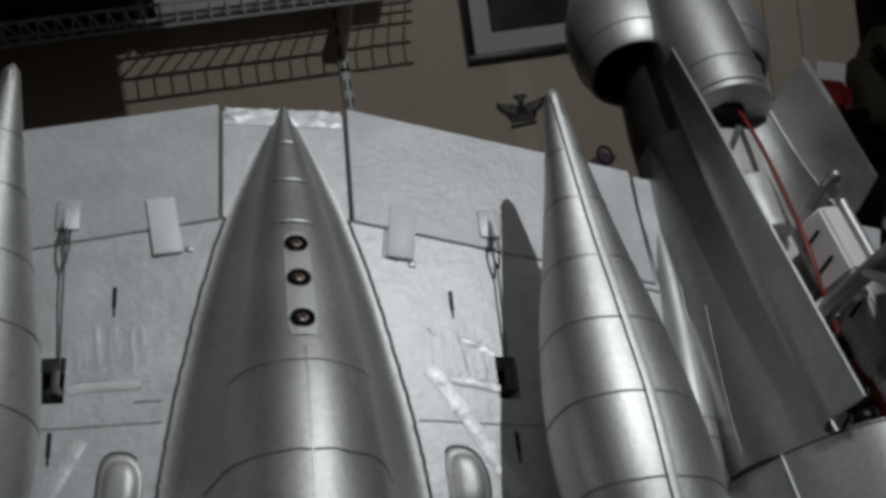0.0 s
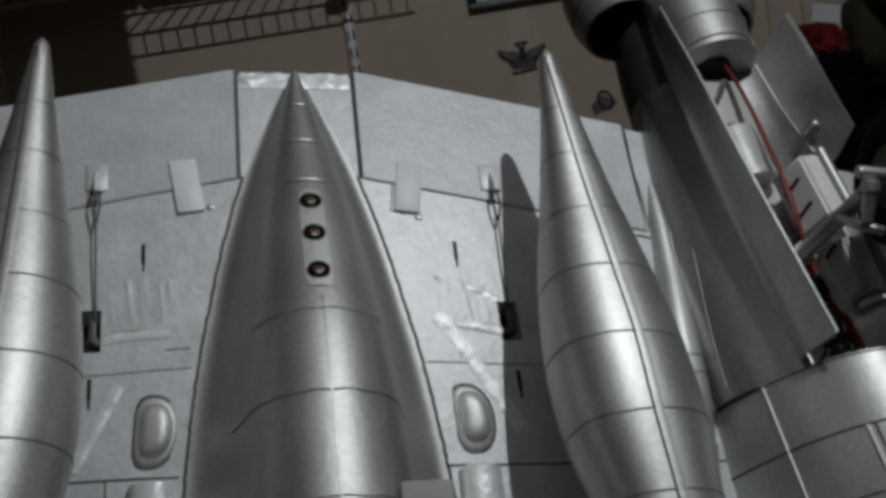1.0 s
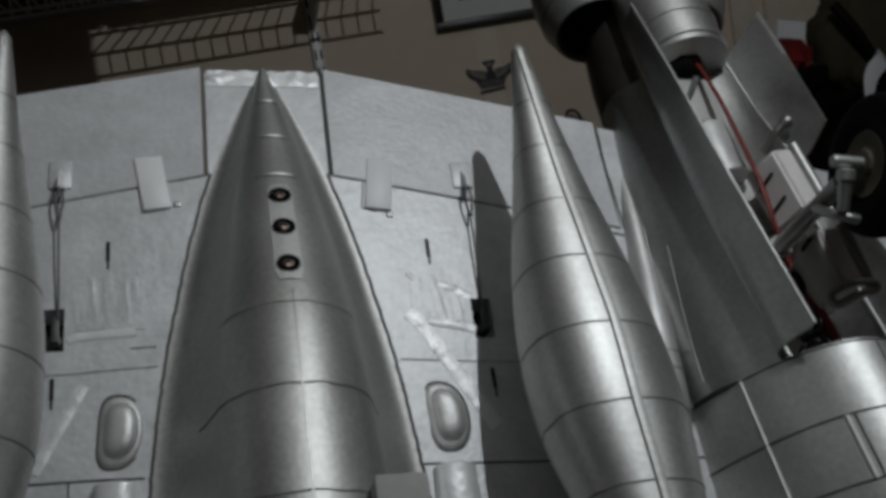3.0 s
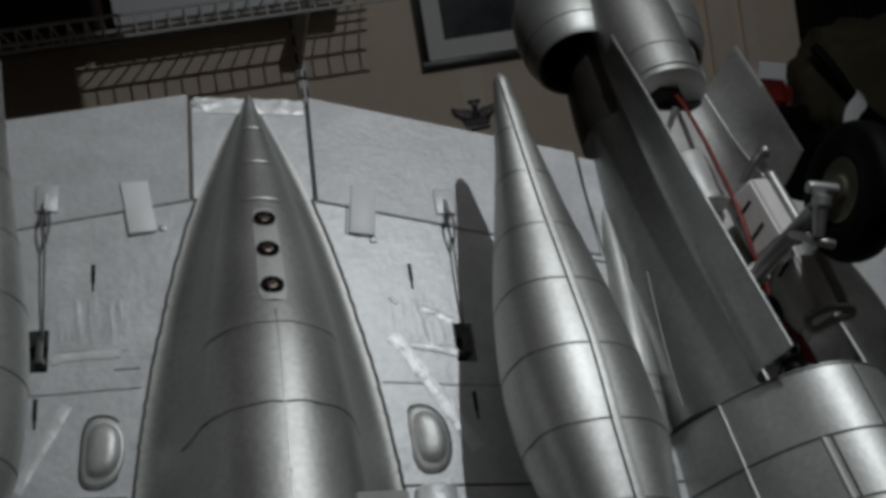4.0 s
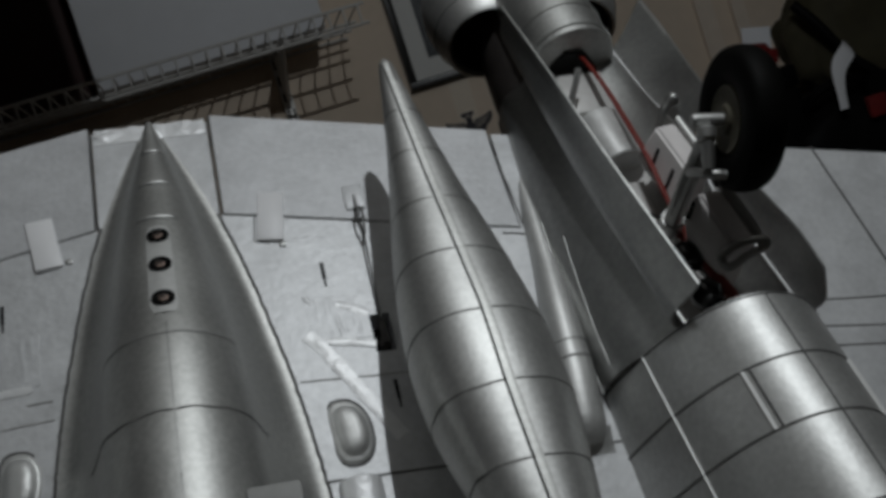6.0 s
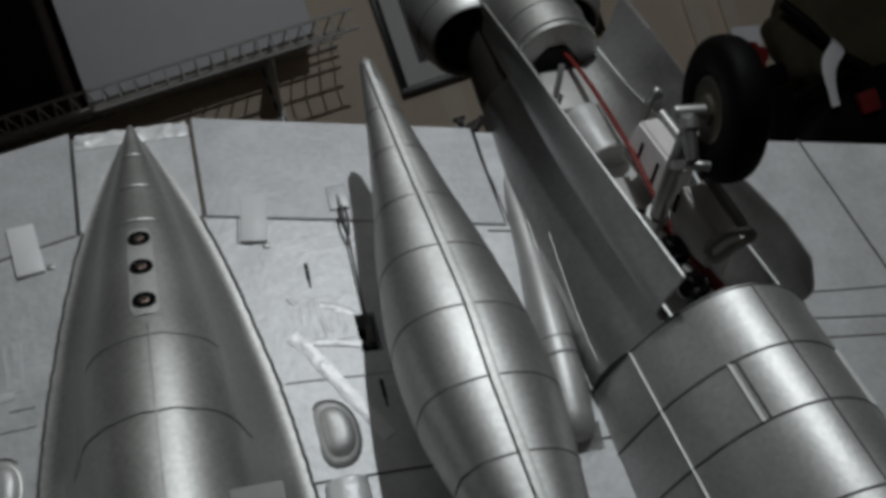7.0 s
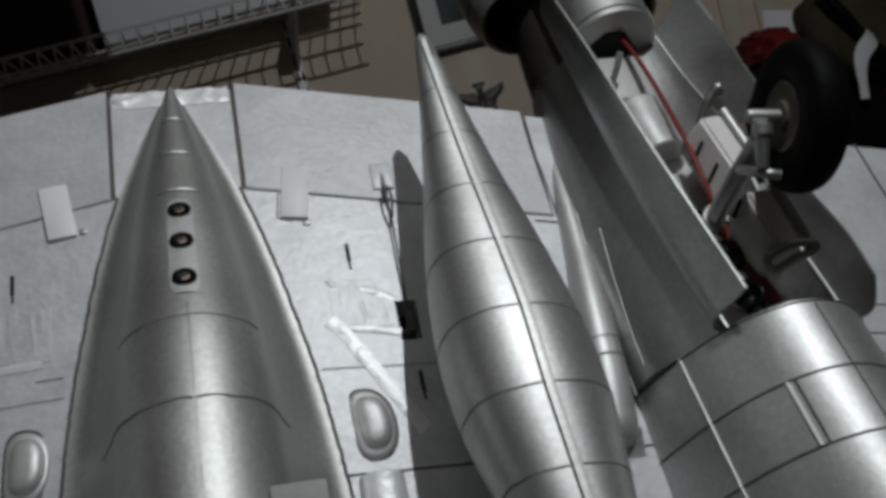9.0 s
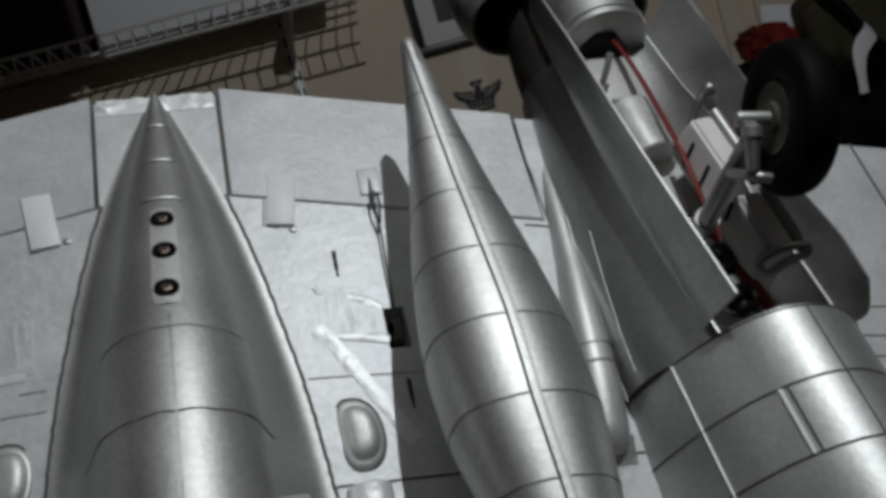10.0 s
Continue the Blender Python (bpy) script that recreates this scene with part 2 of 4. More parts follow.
def work_bench():
    e = empty("work_bench", pose(0.1, 0.78, 0), "brown wooden work bench under the model airplane", "bench")
    part("bench_top", box(-0.9, 0.95, -0.36, 0.40, BENCH_TOP - 0.04, BENCH_TOP, 0.004), M_WOOD, e)
    for x in (-0.86, 0.84):
        for y in (-0.33, 0.30):
            part("leg", box(x, x + 0.07, y, y + 0.07, 0, BENCH_TOP - 0.041, 0.004), M_WOOD, e)


work_bench()


def hanging_lamp():
    e = empty("hanging_lamp", Matrix.Translation(LAMP), "small bare bulb on a cord hanging from the ceiling", "lamp")
    part("cord", tube([(0, 0, 0.075), (0, 0, 2.5 - LAMP.z)], 0.003, 8), M_BLACK, e)
    bm = bmesh.new()
    add_lathe(bm, [(0.018, 0.006), (0.019, 0.012), (0.05, 0.016), (0.068, 0.014), (0.08, 0.006)], (0, 0, 0), (0, 0, 1), 20)
    part("holder", bm, M_BLACK, e)


hanging_lamp()


def wire_shelf():
    """Ventilated wire shelf on a slotted standard and bracket."""
    x0, x1, zf, zd = -1.25, 0.368, 1.706, 1.739
    yf = WALL_Y - 0.305
    e = empty("wire_shelf", pose(x1, WALL_Y, zd), "white coated wire shelf fixed to the beige wall", "shelf")
    e_inv = pose(-x1, -WALL_Y, -zd)
    rods = [(yf, zf), (yf, zd), (yf + 0.14, zd - 0.004), (yf + 0.22, zd - 0.004), (WALL_Y - 0.012, zd - 0.004)]
    for y, z in rods:
        b = tube([(x0, y, z), (x1, y, z)], 0.0028, 8)
        b.transform(e_inv)
        part("rod", b, M_WIRE, e)
    n = int((x1 - x0) / 0.0254)
    wire = tube([(0, WALL_Y - 0.008, zd), (0, yf - 0.001, zd), (0, yf - 0.003, zd - 0.003), (0, yf - 0.003, zf)], 0.0016, 6)
    wire.transform(e_inv)
    first = None
    for k in range(n):
        if first is None:
            first = part("wire", wire, M_WIRE, e)
            first.location = (x1 - 0.012, 0, 0)
        else:
            o = first.copy()
            scene.collection.objects.link(o)
            o.location = (x1 - 0.012 - k * 0.0254, 0, 0)
    for bx in (0.225, -0.4, -1.0):
        b = bmesh.new()
        add_prism(b, [(WALL_Y - 0.012, zd - 0.10), (WALL_Y - 0.012, zd - 0.012), (yf + 0.03, zd - 0.012), (yf + 0.03, zd - 0.024)], bx - 0.002, bx + 0.002)
        b.transform(e_inv @ Matrix(((0, 0, 1, 0), (1, 0, 0, 0), (0, 1, 0, 0), (0, 0, 0, 1))))
        part("bracket", b, M_WIRE, e)
    for k, bx in enumerate((0.225, -0.4, -1.0)):
        sx = bx
        s = part("standard", box(sx - 0.010, sx + 0.010, WALL_Y - 0.014, WALL_Y - 0.001, 0.9, 1.95, 0.002, e_inv), M_STD, e, "white slotted shelf upright")
        if k == 0:
            for i in range(30):
                for dx in (-0.0048, 0.0048):
                    part("slot", box(sx + dx - 0.0017, sx + dx + 0.0017, WALL_Y - 0.0148, WALL_Y - 0.0128, 0.98 + i * 0.032, 0.998 + i * 0.032, 0, e_inv), M_HOLE, s)


wire_shelf()


def shelf_box(x0, x1, y0, y1, h, mat, label, name="storage_box"):
    e = empty(name, pose((x0 + x1) / 2, (y0 + y1) / 2, 1.7415), label, "box")
    w, d = (x1 - x0) / 2, (y1 - y0) / 2
    part("body", box(-w, w, -d, d, 0, h * 0.86, 0.003), mat, e)
    part("lid", box(-w - 0.003, w + 0.003, -d - 0.003, d + 0.003, h * 0.861, h, 0.003), mat, e)


shelf_box(-0.085, 0.315, 2.03, 2.185, 0.34, M_PAPER, "white cardboard box standing on the wire shelf")
# Boxes on the left carry that end's shade in their dark colours.
shelf_box(-0.50, -0.10, 2.04, 2.185, 0.38, M_MAROON, "dark maroon cardboard box on the wire shelf")
shelf_box(-0.88, -0.52, 2.03, 2.185, 0.36, M_BOX, "brown cardboard box on the wire shelf, coloured dark for shade")
shelf_box(-1.23, -0.91, 2.01, 2.185, 0.33, M_BOX, "brown cardboard box on the wire shelf, coloured dark for shade")


def framed_print():
    e = empty("framed_print", pose(0.452, WALL_Y, 1.604, 0, 0, 0), "dark print with white mat in thin black frame", "picture")
    W, H, f, mt = 0.42, 0.55, 0.015, 0.036
    part("backing", box(0.004, W - 0.004, -0.010, -0.002, 0.004, H - 0.004), M_FRAME, e, smooth=False)
    for a in ((0, W, 0, f), (0, W, H - f, H), (0, f, f + 0.0002, H - f - 0.0002), (W - f, W, f + 0.0002, H - f - 0.0002)):
        part("frame", box(a[0], a[1], -0.022, -0.0015, a[2], a[3], 0.0015), M_FRAME, e)
    for a in ((f, W - f, f, f + mt), (f, W - f, H - f - mt, H - f), (f, f + mt, f + mt, H - f - mt), (W - f - mt, W - f, f + mt, H - f - mt)):
        part("mat", box(a[0], a[1], -0.0135, -0.0105, a[2], a[3]), M_MAT, e, "white mat board", smooth=False)
    part("print", box(f + mt, W - f - mt, -0.0125, -0.0105, f + mt, H - f - mt), M_PRINT, e, "dark glossy print", smooth=False)


framed_print()


def winged_sticker():
    """A winged badge in black and grey, its letters left as plain bars."""
    e = empty("wall_sticker", pose(0.543, WALL_Y - 0.0016, 1.505, 90, 0, 0), "black and grey winged badge sticker on the wall", "sticker")
    bm = bmesh.new()
    for s in (1, -1):
        out = [(0.004, 0.006), (0.012, 0.014), (0.03, 0.016), (0.046, 0.022), (0.047, 0.012), (0.04, 0.002), (0.03, -0.004), (0.022, -0.02), (0.004, -0.02)]
        pts = [(s * x, y) for x, y in out]
        add_prism(bm, pts if s > 0 else pts[::-1], 0, 0.0008)
    add_prism(bm, [(-0.006, -0.02), (0.006, -0.02), (0.006, 0.022), (0.013, 0.025), (0.012, 0.031), (-0.012, 0.031), (-0.013, 0.025), (-0.006, 0.022)], 0, 0.001)
    add_prism(bm, [(-0.026, -0.030), (0.024, -0.027), (0.026, -0.021), (-0.024, -0.0235)], 0, 0.0011)
    part("badge", bm, M_STICK_B, e, smooth=False)
    bm = bmesh.new()
    for s in (1, -1):
        for k in range(3):
            y = 0.012 - k * 0.005
            pts = [(s * 0.009, y - 0.003), (s * (0.043 - 0.006 * k), y + 0.004), (s * (0.041 - 0.006 * k), y + 0.0005), (s * 0.010, y - 0.0055)]
            add_prism(bm, pts if s < 0 else pts[::-1], 0.0009, 0.0014)
    for x in (-0.018, -0.009, 0.0, 0.009, 0.017):
        add_prism(bm, [(x - 0.003, -0.018), (x - 0.0015, -0.018), (x, -0.005), (x - 0.0015, -0.005)], 0.0011, 0.0016)
        add_prism(bm, [(x + 0.0015, -0.018), (x + 0.003, -0.018), (x, -0.005), (x - 0.0012, -0.005)], 0.0011, 0.0016)
    add_prism(bm, [(0.004 * math.cos(t), 0.024 + 0.004 * math.sin(t)) for t in [k * math.pi / 8 for k in range(16)]], 0.0011, 0.0016)
    part("feathers", bm, M_STICK_G, e, "grey wing bars", smooth=False)


winged_sticker()


def wall_tape():
    e = empty("wall_tape", pose(0.545, WALL_Y - 0.0004, 1.50, 90, 0, 0), "strip of pale masking tape on the beige wall", "tape")
    bm = bmesh.new()
    rows = [[Vector((x + 0.0012 * noise.noise(Vector((y * 40, x * 5, 2))), y, 0.0002)) for x in (-0.020, 0.0, 0.020)] for y in [-0.10 + 0.2 * k / 16 for k in range(17)]]
    add_sheet(bm, rows, 0.0003, (0, 0, -1))
    part("strip", bm, M_TAPE_PALE, e, smooth=False)


wall_tape()


def round_sticker():
    e = empty("wall_sticker", pose(0.692, WALL_Y - 0.001, 1.399, 90, -25, 0), "small purple-grey round badge sticker on the wall", "sticker")
    bm = bmesh.new()
    add_prism(bm, [(-0.034, -0.012), (0.0, -0.02), (0.02, -0.016), (0.0, 0.012), (-0.03, 0.008)], 0, 0.0008)
    part("badge", bm, M_STICK_P, e, smooth=False)
    bm = bmesh.new()
    n = 24
    for k in range(n):
        a, b = 2 * math.pi * k / n, 2 * math.pi * (k + 1) / n
        add_prism(bm, [(0.011 * math.cos(a), 0.015 * math.sin(a)), (0.016 * math.cos(a), 0.021 * math.sin(a)), (0.016 * math.cos(b), 0.021 * math.sin(b)), (0.011 * math.cos(b), 0.015 * math.sin(b))], 0.0009, 0.0015)
    part("ring", bm, M_STICK_B, e, smooth=False)


round_sticker()


def lumpy(name, sx, sy, sz, mat, parent, seed, amp=0.18, freq=3.0, label=""):
    """A soft bag or cloth heap, flat below."""
    bm = bmesh.new()
    bmesh.ops.create_icosphere(bm, subdivisions=4, radius=1)
    for v in bm.verts:
        d = v.co.normalized()
        k = 1 + amp * noise.noise(d * freq + Vector((seed, 0, 0))) + amp * 0.5 * noise.noise(d * freq * 2.7 + Vector((0, seed, 0)))
        p = Vector((abs(d.x) ** 0.7 * (1 if d.x > 0 else -1), abs(d.y) ** 0.7 * (1 if d.y > 0 else -1), abs(d.z) ** 0.7 * (1 if d.z > 0 else -1))) * k
        v.co = (p.x * sx, p.y * sy, max(p.z, -0.8) * sz + 0.8 * sz)
    return part(name, bm, mat, parent, label, angle=60)


def side_clutter():
    """Black cabinet beside the wall and what lies on it."""
    c = empty("tool_cabinet", pose(1.48, 1.82, 0), "black tool cabinet against the wall", "cabinet")
    part("body", box(-0.56, 0.80, -0.24, 0.20, 0.0, 1.166, 0.006), M_BLACK, c)
    w = empty("wall_cabinet", pose(1.79, 2.095, 0), "tall black cabinet against the beige wall", "cabinet")
    part("body", box(-0.55, 0.50, -0.085, 0.109, 0.0, 2.0, 0.006), M_BLACK, w)
    for x0, x1 in ((-0.54, -0.028), (-0.023, 0.49)):
        part("door", box(x0, x1, -0.098, -0.0855, 0.03, 1.97, 0.004), M_BLACK, w)
    for k in range(5):
        d = part("drawer", box(-0.53, 0.78, -0.252, -0.241, 0.03 + k * 0.225, 0.245 + k * 0.225, 0.004), M_BLACK, c)
        part("handle", tube([(-0.2, -0.27, 0.19 + k * 0.225), (0.55, -0.27, 0.19 + k * 0.225)], 0.006, 8), M_BLACK, d)
    b = empty("black_bag", pose(1.013, 1.817, 1.1661) @ Matrix.Scale(1.15, 4), "black fabric bag lying on the tool cabinet", "bag")
    lumpy("body", 0.17, 0.10, 0.10, M_BLACK, b, 3.1, 0.12).data.transform(Matrix.Translation((0.07, 0, 0)))
    part("handle", tube(spline([(-0.05, -0.07, 0.15), (-0.03, -0.10, 0.18), (0.03, -0.10, 0.18), (0.05, -0.07, 0.15)]), 0.007, 10), M_BLACK, b)
    part("buckle", box(0.026, 0.054, -0.116, -0.103, 0.122, 0.152, 0.003), M_REDBOX, b, "red plastic tag")
    bm = bmesh.new()
    spine = spline([(0.036, -0.088, 0.228), (0.024, -0.106, 0.220), (0.003, -0.114, 0.206), (-0.006, -0.116, 0.187), (-0.010, -0.115, 0.146)], 6)
    wide = [0.006 + 0.006 * math.sin(math.pi * min(1.0, 0.15 + k / len(spine))) for k in range(len(spine))]
    rows = []
    for k, p in enumerate(spine):
        d = spine[min(k + 1, len(spine) - 1)] - spine[max(k - 1, 0)]
        side = Vector((d.z, 0, -d.x)).normalized()
        rows.append([p + side * q * wide[k] + Vector((0, -0.002 * (1 - q * q), 0)) for q in (-1, 0, 1)])
    add_sheet(bm, rows, 0.002, (0, 1, 0))
    part("strap", bm, M_PAPER, b, "white webbing strap", angle=60)
    k = empty("tool_case", pose(0.928, 1.805, 1.1661) @ Matrix.Scale(1.15, 4), "narrow black tool case on the tool cabinet", "case")
    part("body", box(-0.032, 0.030, -0.07, 0.07, 0, 0.195, 0.006), M_BLACK, k)
    part("lid", box(-0.034, 0.032, -0.072, 0.072, 0.1955, 0.228, 0.006), M_BLACK, k)
    r = empty("red_cloth", pose(0.920, 1.794, 1.4285) @ Matrix.Scale(1.15, 4), "crumpled red cloth on the black tool case", "cloth")
    lumpy("body", 0.034, 0.04, 0.024, M_REDBOX, r, 7.7, 0.3, 3.4)
    p = empty("paper_note", pose(0.966, 1.850, 1.4285) @ Matrix.Scale(1.15, 4), "white paper card behind the red cloth", "paper")
    part("sheet", box(-0.022, 0.020, 0, 0.002, 0, 0.070, 0, pose(0, 0, 0, -8, 14, -10)), M_PAPER, p)
    o = empty("olive_bag", pose(1.172, 1.874, 1.3587) @ Matrix.Scale(1.15, 4), "olive green cloth bag on the black bag", "bag")
    lumpy("body", 0.115, 0.07, 0.095, M_OLIVE, o, 11.3, 0.2, 2.6)
    part("strap", tube(spline([(-0.12, -0.06, 0.14), (-0.10, -0.075, 0.10), (-0.075, -0.08, 0.05), (-0.04, -0.085, 0.01)]), 0.008, 10), M_BLACK, o, "black carrying strap")
    u = empty("paper_cup", pose(0.935, 1.777, 1.3403) @ Matrix.Scale(1.15, 4), "small white paper cup on the black bag", "cup")
    bm = bmesh.new()
    add_lathe(bm, [(0.0, 0.011), (0.036, 0.015), (0.037, 0.016), (0.036, 0.0135), (0.003, 0.009)], (0, 0, 0), (0, 0, 1), 24)
    part("cup", bm, M_PAPER, u)


side_clutter()

# ---------------------------------------------------------------- the model airplane
# Its own axes: x along the wing, y aft, z out of the shown side of the wing.
PLANE = pose(-0.0112, 0.6782, 1.3283, 54.77, 10.3, 1.42) @ Matrix.Scale(0.63, 4)
plane = empty("model_airplane", PLANE, "large silver model airplane lying upside down, one wheel out", "model airplane")


def zs(x, y=0.0):
    """Height of the wing's skin."""
    return 0.004 - 0.035 * max(abs(x) - 0.06, 0.0)


def hinge_y(x):
    return 0.22 - 0.2 * (abs(x) - 0.06)


def te_y(x):
    return 0.358 - 0.2 * (abs(x) - 0.062)


LE, TIP_R, TIP_L, HOLE = -0.32, 0.95, -0.75, (0.188, 0.208, 0.034, 0.077)


def wing():
    bm = bmesh.new()

    def strip(x0, x1, y0a, y0b, y1a, y1b):
        add_prism(bm, [(x0, y0a), (x1, y0b), (x1, y1b), (x0, y1a)], -0.03, 0.0, zs)
    strip(-0.06, 0.06, LE, LE, 0.350, 0.350)
    for s in (1, -1):
        hx0, hx1, hy0, hy1 = HOLE
        if s < 0:
            hx0, hx1 = 0.193, 0.216
        e0, e1 = 0.06, 0.3675 if s > 0 else 0.372
        for a, b in ((e0, hx0), (hx1, e1)):
            xs = (s * a, s * b) if s > 0 else (s * b, s * a)
            strip(xs[0], xs[1], LE, LE, hinge_y(xs[0]), hinge_y(xs[1]))
        xs = (hx0, hx1) if s > 0 else (-hx1, -hx0)
        strip(xs[0], xs[1], LE, LE, hy0, hy0)
        strip(xs[0], xs[1], hy1, hy1, hinge_y(xs[0]), hinge_y(xs[1]))
    strip(0.3675, TIP_R, LE, LE, te_y(0.3675) - 0.005, te_y(TIP_R))
    strip(TIP_L, -0.372, LE, LE, hinge_y(TIP_L), hinge_y(0.372))
    bmesh.ops.remove_doubles(bm, verts=bm.verts, dist=1e-5)
    w = part("wing", bm, M_WING, plane, "silver-white painted foam wing", smooth=False)
    # dark gaps and wells behind the skin, near-black in place of shade
    for s in (1, -1):
        hx0, hx1 = (0.188, 0.208) if s > 0 else (-0.216, -0.193)
        part("servo_well", box(hx0 - 0.004, hx1 + 0.004, 0.030, 0.081, -0.031 + zs(0.2), -0.0305 + zs(0.2)), M_HOLE, w, smooth=False)
    return w


wing_ob = wing()


def flaps():
    bm = bmesh.new()
    g = 0.0009
    add_prism(bm, [(0.0640, hinge_y(0.064) + g), (0.3665, hinge_y(0.3665) + g), (0.3625, 0.256), (0.3635, te_y(0.3635)), (0.0640, te_y(0.064))], -0.016, 0.0022, zs)
    bmesh.ops.bevel(bm, geom=list(bm.edges), offset=0.0012, segments=1, affect="EDGES")
    part("flap", bm, M_FLAP, plane, "white painted foam flap")
    bm = bmesh.new()
    add_prism(bm, [(-0.0640, te_y(0.064)), (-0.70, te_y(0.70)), (-0.70, hinge_y(0.70) + g), (-0.0640, hinge_y(0.064) + g)], -0.016, 0.0022, zs)
    bmesh.ops.bevel(bm, geom=list(bm.edges), offset=0.0012, segments=1, affect="EDGES")
    part("flap", bm, M_FLAP, plane, "white painted foam flap")
    # raw torn edge of the fixed centre strip
    bm = bmesh.new()
    random.seed(4)
    rows = []
    for j in range(7):
        row = []
        for k in range(41):
            x = -0.058 + 0.116 * k / 40
            y = 0.333 + 0.0205 * j / 6 + (0.0022 * noise.noise(Vector((x * 90, 3, 1))) if j == 6 else 0)
            row.append(Vector((x, y, zs(x) + 0.0007 + 0.0042 * max(0.0, noise.noise(Vector((x * 70, y * 150, 5)))) * math.sin(math.pi * min(j + 0.4, 6) / 7))))
        rows.append(row)
    add_sheet(bm, rows, -0.001, (0, 0, 1))
    part("torn_edge", bm, M_TAPE, wing_ob, "wrinkled shiny film at the edge", angle=70)


flaps()


def line(bm, pts, w, lift=0.0006, base=None):
    """A thin flat strip through (x, y) points on the wing."""
    base = base or zs
    P = [Vector((x, y, 0)) for x, y in pts]
    L, R = [], []
    for i, p in enumerate(P):
        d = (P[min(i + 1, len(P) - 1)] - P[max(i - 1, 0)]).normalized()
        nrm = Vector((-d.y, d.x, 0)) * w / 2
        L.append(p + nrm)
        R.append(p - nrm)
    rows = [[Vector((v.x, v.y, base(v.x, v.y) + lift)) for v in side] for side in (R, L)]
    add_sheet(bm, rows, -0.0012, (0, 0, 1))
    return bm


def wobble(a, b, n, amp, seed):
    """A hand-drawn line from a to b."""
    r = random.Random(seed)
    out = []
    for k in range(n + 1):
        t = k / n
        out.append((a[0] + (b[0] - a[0]) * t + r.uniform(-amp, amp), a[1] + (b[1] - a[1]) * t + r.uniform(-amp, amp)))
    return out


NAC_W = [(-0.40, 0.132), (-0.20, 0.129), (-0.115, 0.119), (-0.06, 0.1135), (0.0, 0.106), (0.075, 0.0925), (0.15, 0.0765), (0.22, 0.0575), (0.26, 0.0435), (0.29, 0.032), (0.32, 0.019), (0.352, 0.0055)]
NAC_H = [(-0.40, 0.15), (-0.20, 0.146), (-0.10, 0.135), (0.0, 0.118), (0.062, 0.1005), (0.15, 0.0735), (0.22, 0.049), (0.29, 0.026), (0.352, 0.008)]


def nac(y, u):
    """A point of the centre fairing: u from -1 to 1 across it."""
    w, h = lerp_table(NAC_W, y), lerp_table(NAC_H, y)
    r, a = 0.58 * w, abs(u)
    top = radians(80)
    if a <= 0.6:
        t = a / 0.6 * top
        x, z = r * math.sin(t), h - r + r * math.cos(t)
    else:
        t = (a - 0.6) / 0.4
        x = r * math.sin(top) + (w - r * math.sin(top)) * t
        z = max(h - r + r * math.cos(top), 0.0) * (1 - t) ** 2.3
    x = math.copysign(x, u)
    return Vector((x, y, zs(x) + max(z, 0.0)))


def nac_normal(y, u):
    d = 1e-3
    a, b = nac(y, min(u + d, 1)) - nac(y, max(u - d, -1)), nac(y + d, u) - nac(y - d, u)
    return a.cross(b).normalized()


